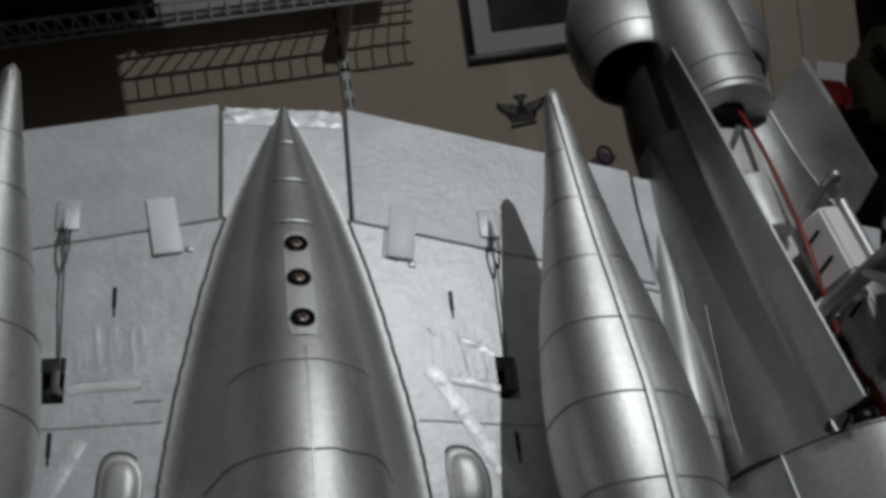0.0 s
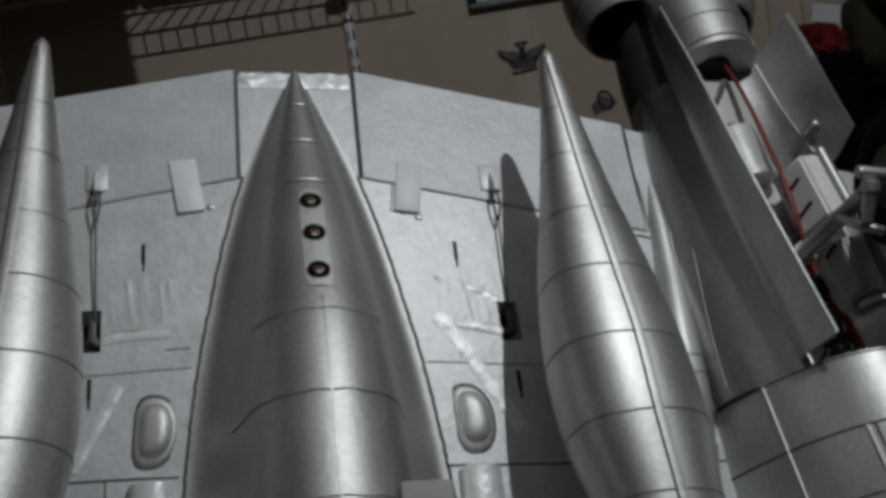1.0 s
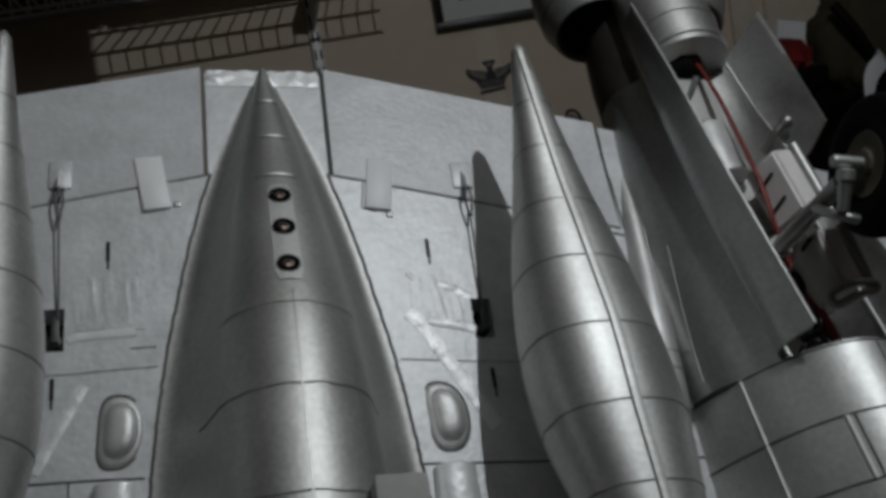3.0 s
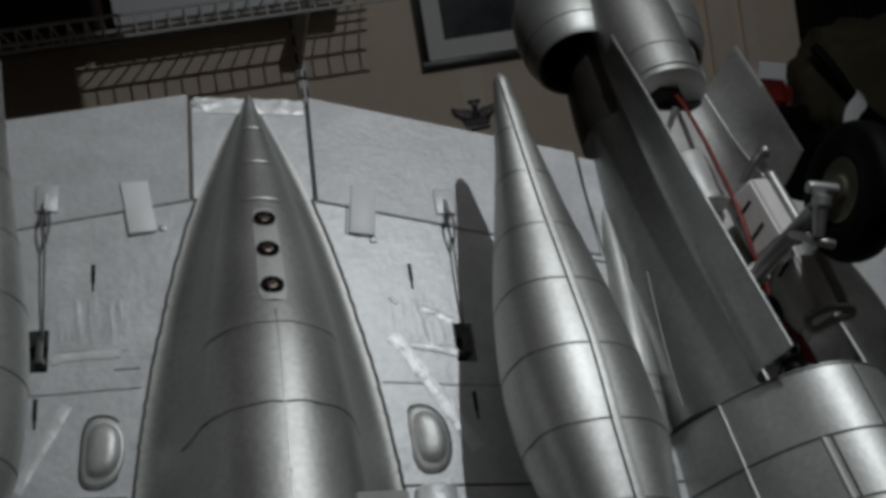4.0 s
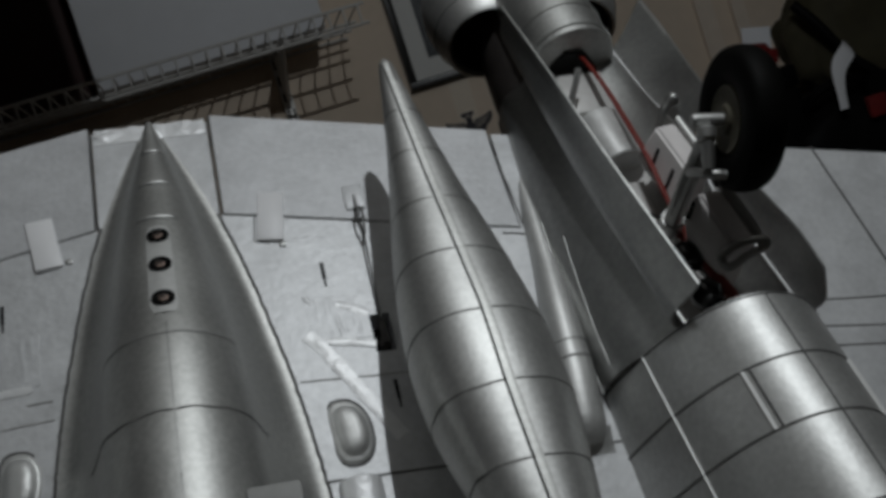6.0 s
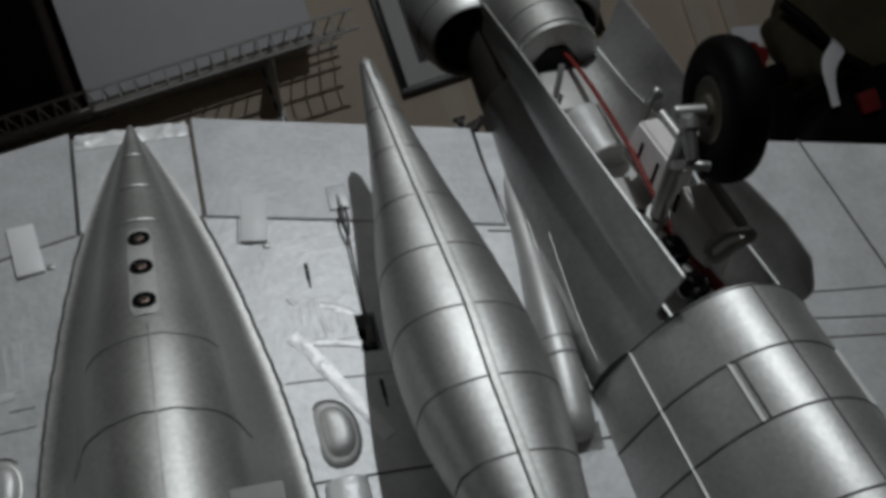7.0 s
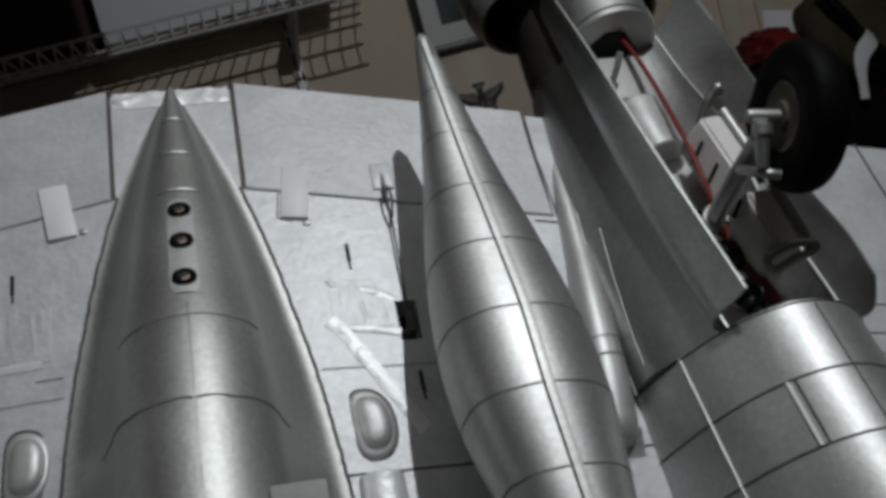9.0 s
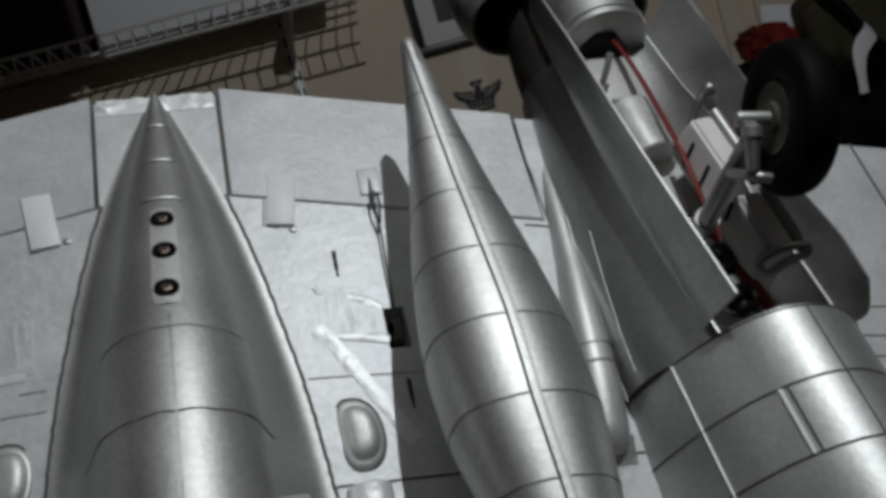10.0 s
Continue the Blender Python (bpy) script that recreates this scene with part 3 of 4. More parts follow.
def centre_fairing():
    bm = bmesh.new()
    ys = [0.352 - k * 0.752 / 90 for k in range(91)]
    rows = [[nac(y, -1 + 2 * k / 56) for k in range(57)] for y in ys]
    add_rings(bm, rows, False, False)
    f = part("centre_fairing", bm, M_FAIR, plane, "silver film-covered tapering body on the wing", angle=80)

    def hoop(y, u0, u1, w, mat, nm, lift=0.0007):
        b = bmesh.new()
        wv = [0.0012 * noise.noise(Vector((k * 0.35, y * 40, 1))) for k in range(41)]
        ww = [w * (1 + 0.5 * noise.noise(Vector((k * 0.6, y * 40, 7)))) for k in range(41)]
        r = [[nac(y + wv[k] + s * ww[k] / 2, u0 + (u1 - u0) * k / 40) + nac_normal(y, u0 + (u1 - u0) * k / 40) * lift for k in range(41)] for s in (-1, 1)]
        add_sheet(b, r, -0.0012, (0, 0, 1))
        part(nm, b, mat, f, smooth=True, angle=60)
    hoop(0.016, -0.58, 0.50, 0.0010, M_SOFT_LINE, "panel_line")
    hoop(-0.066, -0.70, 0.65, 0.0013, M_THIN_LINE, "panel_line")
    hoop(-0.16, -0.66, 0.62, 0.0013, M_THIN_LINE, "panel_line")
    for y, half in ((0.296, 0.28), (0.239, 0.24), (0.179, 0.22)):
        b = bmesh.new()
        rows = []
        for k in range(7):
            q = k / 3 - 1
            row = []
            for j in range(25):
                u = half * (j / 12 - 1)
                n = nac_normal(y, u)
                n = n if n.z > 0 else -n
                row.append(nac(y + 0.0034 * q + 0.0006 * noise.noise(Vector((j * 0.5, y * 60, 3))), u) + n * (0.0004 + 0.0019 * (1 - q * q) * (1 - (j / 12 - 1) ** 6)))
            rows.append(row)
        add_sheet(b, rows, -0.0015, (0, 0, 1))
        part("joint_band", b, M_METAL, f, "raised shiny joint band", angle=80)
    # crest seam
    b = bmesh.new()
    n = 60
    r = [[nac(0.03 - 0.36 * k / n, s * 0.006 + 0.004) + Vector((0, 0, 0.0007)) for k in range(n + 1)] for s in (-1, 1)]
    add_sheet(b, r, -0.0012, (0, 0, 1))
    part("seam", b, M_SILVER_DOOR, f, smooth=True)
    # screw plate
    b = bmesh.new()
    n = 24
    rows = []
    for s in (-1, -0.5, 0, 0.5, 1):
        rr = []
        for k in range(n + 1):
            y = 0.163 - 0.122 * k / n
            w = 0.0110 + 0.0014 * k / n
            tpr = min(1.0, 0.72 + 4 * min(k, n - k) / n)
            p = nac(y, 0)
            rr.append(Vector((s * w * tpr, y, p.z - 0.0016 * abs(s) + 0.0016)))
        rows.append(rr)
    add_sheet(b, rows, -0.003, (0, 0, 1))
    plate = part("screw_plate", b, M_SCREW_PLATE, f, "silver plate with three screws")
    for y in (0.1465, 0.1045, 0.0585):
        c = nac(y, 0)
        nn = nac_normal(y, 0)
        nn = nn if nn.z > 0 else -nn
        b = bmesh.new()
        add_lathe(b, [(0.0, 0.0104), (0.0009, 0.0102), (0.0012, 0.0092), (0.0004, 0.0072), (0.0002, 0.002)], c + nn * 0.0016, nn, 28)
        cup = part("washer", b, M_BLACK, plate, "dark cup washer")
        b = bmesh.new()
        add_lathe(b, [(0.0, 0.0046), (0.0006, 0.0044), (0.0012, 0.0028), (0.0013, 0.0003)], c + nn * 0.0018, nn, 20)
        part("screw", b, M_COPPER, plate, "copper-toned screw head")
        b = bmesh.new()
        add_box(b, -0.0042, 0.0042, -0.0006, 0.0006, 0.0010, 0.0015)
        add_box(b, -0.0006, 0.0006, -0.0042, 0.0042, 0.0010, 0.0015)
        b.transform(Matrix.Translation(c + nn * 0.0022) @ nn.to_track_quat("Z", "Y").to_matrix().to_4x4() @ pose(0, 0, 0, 0, 0, 30))
        part("screw_slot", b, M_HOLE, plate)
    part("scoop", box(0.046, 0.088, -0.26, -0.152, 0.07, 0.152, 0.003, Matrix.Translation((0, 0, 0))), M_DULL, f, "dull grey boxy scoop")
    # black line round the foot of the fairing
    for s in (1, -1):
        b = bmesh.new()
        r = random.Random(5 + s)
        pts = [(s * (lerp_table(NAC_W, y) + 0.0015 + r.uniform(-0.0006, 0.0006)), y) for y in [0.222 - k * 0.54 / 110 for k in range(111)]]
        line(b, pts, 0.0030, 0.0009)
        part("edge_line", b, M_LINE, f, smooth=False)
        b = bmesh.new()
        pts = [(s * 0.0615, 0.351), (s * 0.0612, 0.30), (s * 0.0608, 0.222)]
        line(b, pts, 0.0014, 0.0007)
        part("edge_line", b, M_LINE, f, smooth=False)


centre_fairing()


def wing_details():
    def add(nm, pts, w, mat=M_LINE, lift=0.0007, label=""):
        b = bmesh.new()
        line(b, pts, w, lift)
        part(nm, b, mat, wing_ob, label, smooth=False)
    # hinge gaps
    add("hinge_line", wobble((0.062, hinge_y(0.062) + 0.001), (0.367, hinge_y(0.367) + 0.001), 30, 0.0004, 1), 0.0012, M_SOFT_LINE)
    add("hinge_line", wobble((-0.70, hinge_y(0.70) + 0.001), (-0.062, hinge_y(0.062) + 0.001), 50, 0.0004, 2), 0.0012, M_SOFT_LINE)
    add("flap_line", wobble((0.3655, 0.258), (0.3715, 0.150), 14, 0.0004, 3), 0.0017)
    add("flap_line", wobble((0.3715, 0.151), (0.346, 0.156), 5, 0.0003, 4), 0.0020)
    # panel lines across
    add("panel_line", wobble((0.110, 0.0125), (0.385, 0.0), 20, 0.0004, 5), 0.0014, M_SOFT_LINE)
    add("panel_line", wobble((-0.36, 0.005), (-0.112, 0.0145), 20, 0.0005, 6), 0.0014, M_SOFT_LINE)
    add("panel_line", wobble((-0.135, 0.034), (-0.112, 0.0345), 5, 0.0004, 7), 0.0016, M_SOFT_LINE)
    add("panel_line", wobble((0.118, -0.0915), (0.40, -0.098), 20, 0.0003, 9), 0.0020)
    add("panel_line", wobble((-0.36, -0.087), (-0.123, -0.0895), 14, 0.0003, 10), 0.0020)
    add("panel_line", wobble((-0.186, -0.090), (-0.185, -0.20), 8, 0.0003, 11), 0.0016)
    add("panel_line", wobble((0.735, 0.225), (0.757, 0.03), 10, 0.0003, 12), 0.0026)
    for y0, y1 in ((0.026, 0.029), (-0.005, -0.014), (-0.029, -0.034)):
        add("panel_line", wobble((0.62, y0), (0.93, y1 - 0.03), 12, 0.0004, 13 + int(y0 * 1000)), 0.0014)
    # slots, thin near-black plates in place of cut openings
    for x, y in ((0.1525, 0.131), (0.199, -0.013), (-0.1555, 0.132), (-0.202, -0.007)):
        b = bmesh.new()
        add_box(b, x - 0.0019, x + 0.0019, y - 0.006, y + 0.0145, zs(x) - 0.002, zs(x) + 0.0008)
        add_box(b, x - 0.001, x + 0.0012, y - 0.0148, y - 0.006, zs(x) - 0.002, zs(x) + 0.0005)
        part("slot", b, M_HOLE, wing_ob, smooth=False)
    # white hinge pads
    for x, y, a in ((0.1105, 0.2095, -7.5), (-0.114, 0.211, 8.5)):
        b = box(-0.0133, 0.0133, -0.0305, 0.0305, -0.002, 0.0032, 0.0008)
        b.transform(pose(x, y, zs(x) + 0.0012, 0, 2, a))
        part("hinge_pad", b, M_PAD, wing_ob, "white plastic hinge pad")
    for pts in ([(0.0985, 0.2435), (0.0905, 0.1815), (0.105, 0.1775)], [(0.0925, 0.245), (0.1275, 0.2405)], [(0.125, 0.2385), (0.1175, 0.177)]):
        add("pad_mark", pts, 0.0013, M_LINE, 0.0006)
    for x, y in ((0.094, 0.243), (0.118, 0.174), (-0.091, 0.187), (-0.133, 0.236)):
        b = box(x - 0.0035, x + 0.0035, y - 0.0028, y + 0.0028, zs(x) - 0.001, zs(x) + 0.002, 0.0006)
        part("glue_mark", b, M_SILVER_DOOR, wing_ob)
    # control horns, clevises and push rods
    for s in (1, -1):
        x0 = s * 0.200
        z = zs(x0)
        b = bmesh.new()
        add_box(b, x0 - 0.011, x0 + 0.010, 0.206, 0.238, z + 0.001, z + 0.0045, 0.001)
        part("horn_base", b, M_WING, wing_ob, "clear plastic horn base")
        b = bmesh.new()
        add_prism(b, [(0.196, 0.0), (0.228, 0.0), (0.212, 0.014), (0.198, 0.016)], -0.0012, 0.0012)
        b.transform(Matrix(((0, 0, 1, x0), (1, 0, 0, 0), (0, 1, 0, z + 0.004), (0, 0, 0, 1))))
        part("control_horn", b, M_PAD, wing_ob)
        c = bmesh.new()
        for dx in (-0.003, 0.003):
            add_tube(c, [(x0 + dx, 0.200, z + 0.013), (x0 + dx * 1.25, 0.186, z + 0.012), (x0 + dx * 0.3, 0.166, z + 0.011)], 0.0013, 8)
        add_tube(c, [(x0 - 0.005, 0.199, z + 0.013), (x0 + 0.005, 0.199, z + 0.013)], 0.0018, 8)
        part("clevis", c, M_ROD, wing_ob, "dull metal clevis")
        part("push_rod", tube([(x0, 0.170, z + 0.011), (x0 - s * 0.001, 0.12, z + 0.009), (x0 - s * 0.002, 0.066, z + 0.004)], 0.0011, 8), M_ROD, wing_ob)
        a = bmesh.new()
        add_box(a, x0 - 0.004, x0 + 0.003, 0.042, 0.070, z - 0.004, z + 0.003, 0.001)
        add_lathe(a, [(0, 0.006), (0.004, 0.006), (0.0045, 0.004)], (x0 - 0.001, 0.046, z - 0.006), (0, 0, 1), 16)
        part("servo_arm", a, M_ROD, wing_ob, "grey servo arm in the opening")
    # kidney-shaped bumps
    for s in (1, -1):
        b = bmesh.new()
        rows = []
        N, K = 22, 32
        for i in range(N + 1):
            rr = i / N
            ring = []
            for k in range(K):
                t = 2 * math.pi * k / K
                cu, sv = math.cos(t), math.sin(t)
                u, v = rr * math.copysign(abs(cu) ** 0.78, cu), rr * math.copysign(abs(sv) ** 0.78, sv)
                x = s * 0.1462 + u * 0.0190 + 0.0045 * (1 - v * v) - 0.0015 - s * 0.002 * v
                y = -0.046 + v * 0.0335
                hgt = 0.0042 * math.sqrt(max(0.0, 1 - rr ** 5)) + 0.0066 * math.sqrt(max(0.0, 1 - (rr / 0.74) ** 2.6)) * (1 - 0.25 * max(0, 0.2 - u) * max(0.0, 1 - v * v))
                ring.append((x, y, zs(x) + hgt - 0.0004))
            rows.append(ring)
        add_rings(b, rows[1:], True, False)
        b.faces.new([v for v in b.verts][:K])
        bump = part("bump", b, M_SCREW_PLATE, wing_ob, "kidney-shaped silver bump", angle=70)
        # Dark ring coloured in for the shadow round the bump's foot.
        b = bmesh.new()
        cx, cy = s * 0.1477, -0.046
        ring = [Vector((p[0], p[1], 0)) for p in rows[-1]]
        rr2 = [[Vector((cx + (p.x - cx) * k, cy + (p.y - cy) * k, zs(cx) + 0.0006)) for p in ring + ring[:1]] for k in (0.985, 1.055)]
        add_sheet(b, rr2, -0.001, (0, 0, 1))
        part("bump_foot_shade", b, M_LINE, bump)
    # rounded blocks ahead of the cross line
    for s in (1, -1):
        b = bmesh.new()
        rows = []
        for y, k in ((-0.094, 0.75), (-0.097, 1.0), (-0.17, 1.06), (-0.30, 1.06)):
            rows.append([(s * 0.147 + 0.0195 * k * math.cos(t), y, zs(0.147) - 0.002 + 0.017 * k * abs(math.sin(t)) ** 0.55) for t in [math.pi * j / 14 for j in range(15)]])
        vr = add_rings(b, rows, False, False)
        b.faces.new(vr[0])
        part("gun_fairing", b, M_TAPE, wing_ob, "rounded silver-white block", angle=40)
    # wrinkled clear tape
    r = random.Random(3)
    for pts, w in (([(0.128, 0.107), (0.134, 0.098)], 0.003), ([(0.158, 0.0945), (0.172, 0.0885), (0.188, 0.0785)], 0.006), ([(0.1245, 0.063), (0.138, 0.045), (0.155, 0.014), (0.176, -0.024), (0.195, -0.058)], 0.010),
                   ([(0.143, 0.053), (0.165, 0.049), (0.189, 0.043)], 0.006),
                   ([(-0.19, 0.044), (-0.175, 0.048), (-0.13, 0.050)], 0.006),
                   ([(-0.175, 0.0), (-0.195, -0.04), (-0.215, -0.08)], 0.007)):
        b = bmesh.new()
        n = 14
        sp = spline([(x, y, 0) for x, y in pts], 6)
        rows = []
        for k, p in enumerate(sp):
            d = (sp[min(k + 1, len(sp) - 1)] - sp[max(k - 1, 0)]).normalized()
            nv = Vector((-d.y, d.x, 0))
            rows.append([Vector((p.x, p.y, zs(p.x) + 0.0007 + (0.0006 * (1 - q * q)) * (0.7 + 0.3 * r.random()))) + nv * q * w * 0.8 * (0.9 + 0.2 * noise.noise(Vector((p.x * 60, p.y * 60, 2)))) for q in (-1, -0.5, 0, 0.5, 1)])
        add_sheet(b, rows, -0.001, (0, 0, 1))
        part("tape_strip", b, M_TAPE, wing_ob, "wrinkled shiny clear tape", angle=70)
    # crinkled film over the servo openings
    for x0, x1, y0, y1, seed in ((0.129, 0.187, 0.052, 0.104, 4), (-0.187, -0.122, 0.053, 0.108, 9)):
        b = bmesh.new()
        rows = []
        for i in range(49):
            x = x0 + (x1 - x0) * i / 48
            row = []
            for j in range(15):
                y = y0 + (y1 - y0) * j / 14 + 0.004 * noise.noise(Vector((x * 45, seed, j // 8)))
                h = noise.noise(Vector((x * 170 + y * 25, y * 14, seed))) + 0.5 * noise.noise(Vector((x * 420, y * 30, seed + 3)))
                e = min(1.0, i / 4, (48 - i) / 4, j / 2, (14 - j) / 2)
                row.append(Vector((x, y, zs(x) + 0.0006 + 0.0007 * max(0.0, h) * e)))
            rows.append(row)
        add_sheet(b, rows, -0.001, (0, 0, 1))
        part("film_patch", b, M_WING, wing_ob, "crinkled clear film stuck on the wing", angle=75)


wing_details()

TANK_Z = [(-0.335, 0.165), (-0.25, 0.140), (-0.17, 0.1215), (-0.112, 0.1110), (-0.036, 0.1035), (0.035, 0.1010), (0.117, 0.105), (0.20, 0.113), (0.294, 0.122)]
TANK_R = [(-0.335, 0.006), (-0.30, 0.018), (-0.25, 0.035), (-0.17, 0.0520), (-0.112, 0.0610), (-0.07, 0.0630), (-0.036, 0.0620), (0.0, 0.0590), (0.06, 0.0500), (0.117, 0.0380), (0.17, 0.0275), (0.22, 0.0185), (0.275, 0.0095), (0.294, 0.0060), (0.298, 0.002)]


def tank_c(s, y):
    return Vector((s * (0.2605 - 0.052 * (y + 0.05)), y, lerp_table(TANK_Z, y)))


def tank_p(s, y, a, lift=0.0):
    r = lerp_table(TANK_R, y) + lift
    rel = (a - math.pi / 2 + (0.03 if s > 0 else 0.0)) % (2 * math.pi)
    if s > 0 and rel < math.pi:
        # one half shell is squarer than the other
        e = 2.55 if rel < math.pi / 2 else 2.0 + 0.55 * (2 - rel / (math.pi / 2))
        r *= (abs(math.cos(rel)) ** e + abs(math.sin(rel)) ** e) ** (-1 / e)
    return tank_c(s, y) + Vector((math.cos(a) * r, 0, math.sin(a) * r))


def wing_tank(s):
    bm = bmesh.new()
    ys = [-0.335 + 0.633 * k / 80 for k in range(81)]
    add_rings(bm, [[tank_p(s, y, 2 * math.pi * k / 48) for k in range(48)] for y in ys], True, True)
    t = part("wing_tank", bm, M_SILVER, plane, "silver teardrop tank on the wing", angle=80)
    b = bmesh.new()
    add_rings(b, [[(s * 0.262 + x * k, y, z) for x, y in ((0.0, 0.12), (0.006, 0.08), (0.008, -0.05), (0.006, -0.2), (0.0, -0.24), (-0.006, -0.2), (-0.008, -0.05), (-0.006, 0.08))] for z, k in ((0.0, 1.0), (0.05, 1.0))], True, True)
    part("pylon", b, M_SILVER, t)
    for y in (-0.178, -0.109, -0.036, 0.035, 0.10, 0.165, 0.22):
        b = bmesh.new()
        K = 48
        rings = [[tank_p(s, yy, 2 * math.pi * k / K, lf) for k in range(K)] for yy, lf in ((y - 0.0008, -0.0005), (y - 0.0008, 0.0004), (y + 0.0008, 0.0004), (y + 0.0008, -0.0005))]
        for k in range(K):
            dy = 0.0011 * noise.noise(Vector((k * 0.45, y * 50, s))) * math.sin(math.pi * k / K)
            for g in rings:
                g[k] = g[k] + Vector((0, dy, 0))
        add_rings(b, rings, True, False)
        part("ring_line", b, M_THIN_LINE if y < 0.05 else M_STRUT, t)
    a0 = math.pi / 2 - (0.03 if s > 0 else 0.0)
    for da, w, mat, lf, nm in ((0.0, 0.0036, M_FAIR, 0.0009, "seam_strip"), (0.07, 0.0011, M_LINE, 0.0006, "seam_line")):
        b = bmesh.new()
        rows = []
        for sg in (-1, 0, 1):
            row = []
            for k in range(81):
                y = -0.325 + 0.61 * k / 80
                r = max(lerp_table(TANK_R, y), 0.004)
                a1 = a0 + 0.06 * min(1.0, max(0.0, (-0.03 - y) / 0.08))
                row.append(tank_p(s, y, a1 + (da * 0.07 / r if da else 0) + sg * w / r, lf - 0.0006 * abs(sg)))
            rows.append(row)
        add_sheet(b, rows, -0.0015, (0, 0, 1))
        part(nm, b, mat, t, angle=70)


wing_tank(1)
wing_tank(-1)


# ---- engine nacelle with the open wheel bay
def nx(y):
    return 0.505 - 0.073 * y


def nscale(y):
    return 1 - 0.26 * max(0.0, y / 0.36) ** 1.3 if y > 0 else 1.0


def nsurf(y, q, lift=0.0):
    """A point of the nacelle: q in degrees from the right over the top (90) to the left."""
    a, b = (0.137 + lift) * nscale(y), 0.326 + lift + 0.15 * max(0.0, -0.05 - y)
    return Vector((nx(y) + a * math.cos(radians(q)), y, -0.185 + b * math.sin(radians(q))))


def q_at(z):
    return math.degrees(math.asin((z + 0.185) / 0.326))


def engine_nacelle():
    bm = bmesh.new()
    qa, qb = q_at(-0.03), 180 - q_at(-0.03)
    ys = [-0.048 - 0.30 * k / 30 for k in range(31)]
    rows = [[nsurf(y, qa + (qb - qa) * k / 40) for k in range(41)] for y in ys]
    vr = add_rings(bm, rows, False, False)
    bm.faces.new(vr[0][::-1])
    n = part("engine_nacelle", bm, M_NACELLE, plane, "silver nacelle with an open wheel bay", angle=60)

    def bulge(f):
        """Inward lean of the shown side wall: swollen at mid height, drawn in above."""
        t = min(1.0, max(0.0, (f - 0.40) / 0.45))
        return 0.015 * t * t * (3 - 2 * t) - 0.007 * min(1.0, f / 0.36) ** 2 * (3 - 2 * min(1.0, f / 0.36))

    def wall(side, z_front, z_back, nm):
        b = bmesh.new()
        rows = []
        for k in range(31):
            y = -0.0485 + 0.375 * k / 30
            zt = z_front + (z_back - z_front) * k / 36
            q0, q1 = q_at(-0.03), q_at(zt)
            row = []
            for j in range(13):
                q = q0 + (q1 - q0) * j / 12
                t = max(0.0, (j / 12 - 0.5) / 0.5)
                lean = 0.008 * t * t * (3 - 2 * t)
                if side < 0:
                    lean = bulge(j / 12)
                row.append(nsurf(y, q if side > 0 else 180 - q) + Vector((-side * lean, 0, 0)))
            rows.append(row)
        add_sheet(b, rows, 0.004, (-side, 0, 0))
        return part(nm, b, M_SILVER_DOOR, n, "grey-silver nacelle side", angle=60)
    wall(-1, 0.100, 0.045, "side_wall")
    wall(1, 0.080, 0.015, "side_wall")
    # rings and lengthwise lines
    for y, mat in ((-0.0500, M_LINE), (-0.117, M_LINE), (-0.178, M_LINE), (-0.26, M_LINE)):
        b = bmesh.new()
        r = [[nsurf(y + s * 0.0009, qa + (qb - qa) * k / 60, 0.0007) for k in range(61)] for s in (-1, 1)]
        add_sheet(b, r, -0.0012, (0, 0, 1))
        part("ring_line", b, mat, n)

    def run(y0, y1, q0, q1, w, mat, nm, lift=0.0008):
        b = bmesh.new()
        r = []
        for s in (-1, 1):
            r.append([nsurf(y0 + (y1 - y0) * k / 24, q0 + (q1 - q0) * k / 24, lift) + Vector((s * w / 2, 0, 0)) for k in range(25)])
        add_sheet(b, r, -0.0014, (0, 0, 1))
        part(nm, b, mat, n)
    for za, zb, ya, yb, w in ((0.0005, 0.008, -0.052, 0.15, 0.0012), (0.0285, 0.031, -0.036, 0.115, 0.0008)):
        b = bmesh.new()
        rows = []
        for dz in (0.0, w):
            row = []
            for k in range(21):
                y, z = ya + (yb - ya) * k / 20, za + (zb - za) * k / 20 + dz
                q0, q1 = q_at(-0.03), q_at(0.100 - 0.122 * (y + 0.0485))
                row.append(nsurf(y, 180 - q_at(z), 0.0008) + Vector((bulge((q_at(z) - q0) / (q1 - q0)), 0, 0)))
            rows.append(row)
        add_sheet(b, rows, 0.001, (-1, 0, 0))
        part("edge_strip", b, M_STRUT, n)
    run(-0.050, -0.33, 131.5, 131.5, 0.0019, M_EDGE, "edge_strip", 0.0012)
    run(-0.052, -0.33, 88, 88, 0.0013, M_LINE, "seam")
    run(-0.1175, -0.1775, 109.5, 109.5, 0.0042, M_EDGE, "edge_strip", 0.0012)
    run(-0.1175, -0.1775, 107.3, 107.3, 0.0018, M_LINE, "seam")
    run(-0.1175, -0.1775, 66, 66, 0.0045, M_EDGE, "edge_strip", 0.0012)
    # bay floor, lining and front frame
    b = bmesh.new()
    add_prism(b, [(nx(-0.05) - 0.10, -0.05), (nx(-0.05) + 0.10, -0.05), (nx(0.34) + 0.068, 0.34), (nx(0.34) - 0.046, 0.34)], 0.006, 0.014)
    bay = part("bay_floor", b, M_BAY, n, "white foam floor of the wheel bay", smooth=False)
    b = bmesh.new()
    add_box(b, 0.450, 0.505, 0.275, 0.335, 0.0145, 0.030, 0.004)
    part("foam_block", b, M_BAY, n, "white foam block in the bay")
    b = bmesh.new()
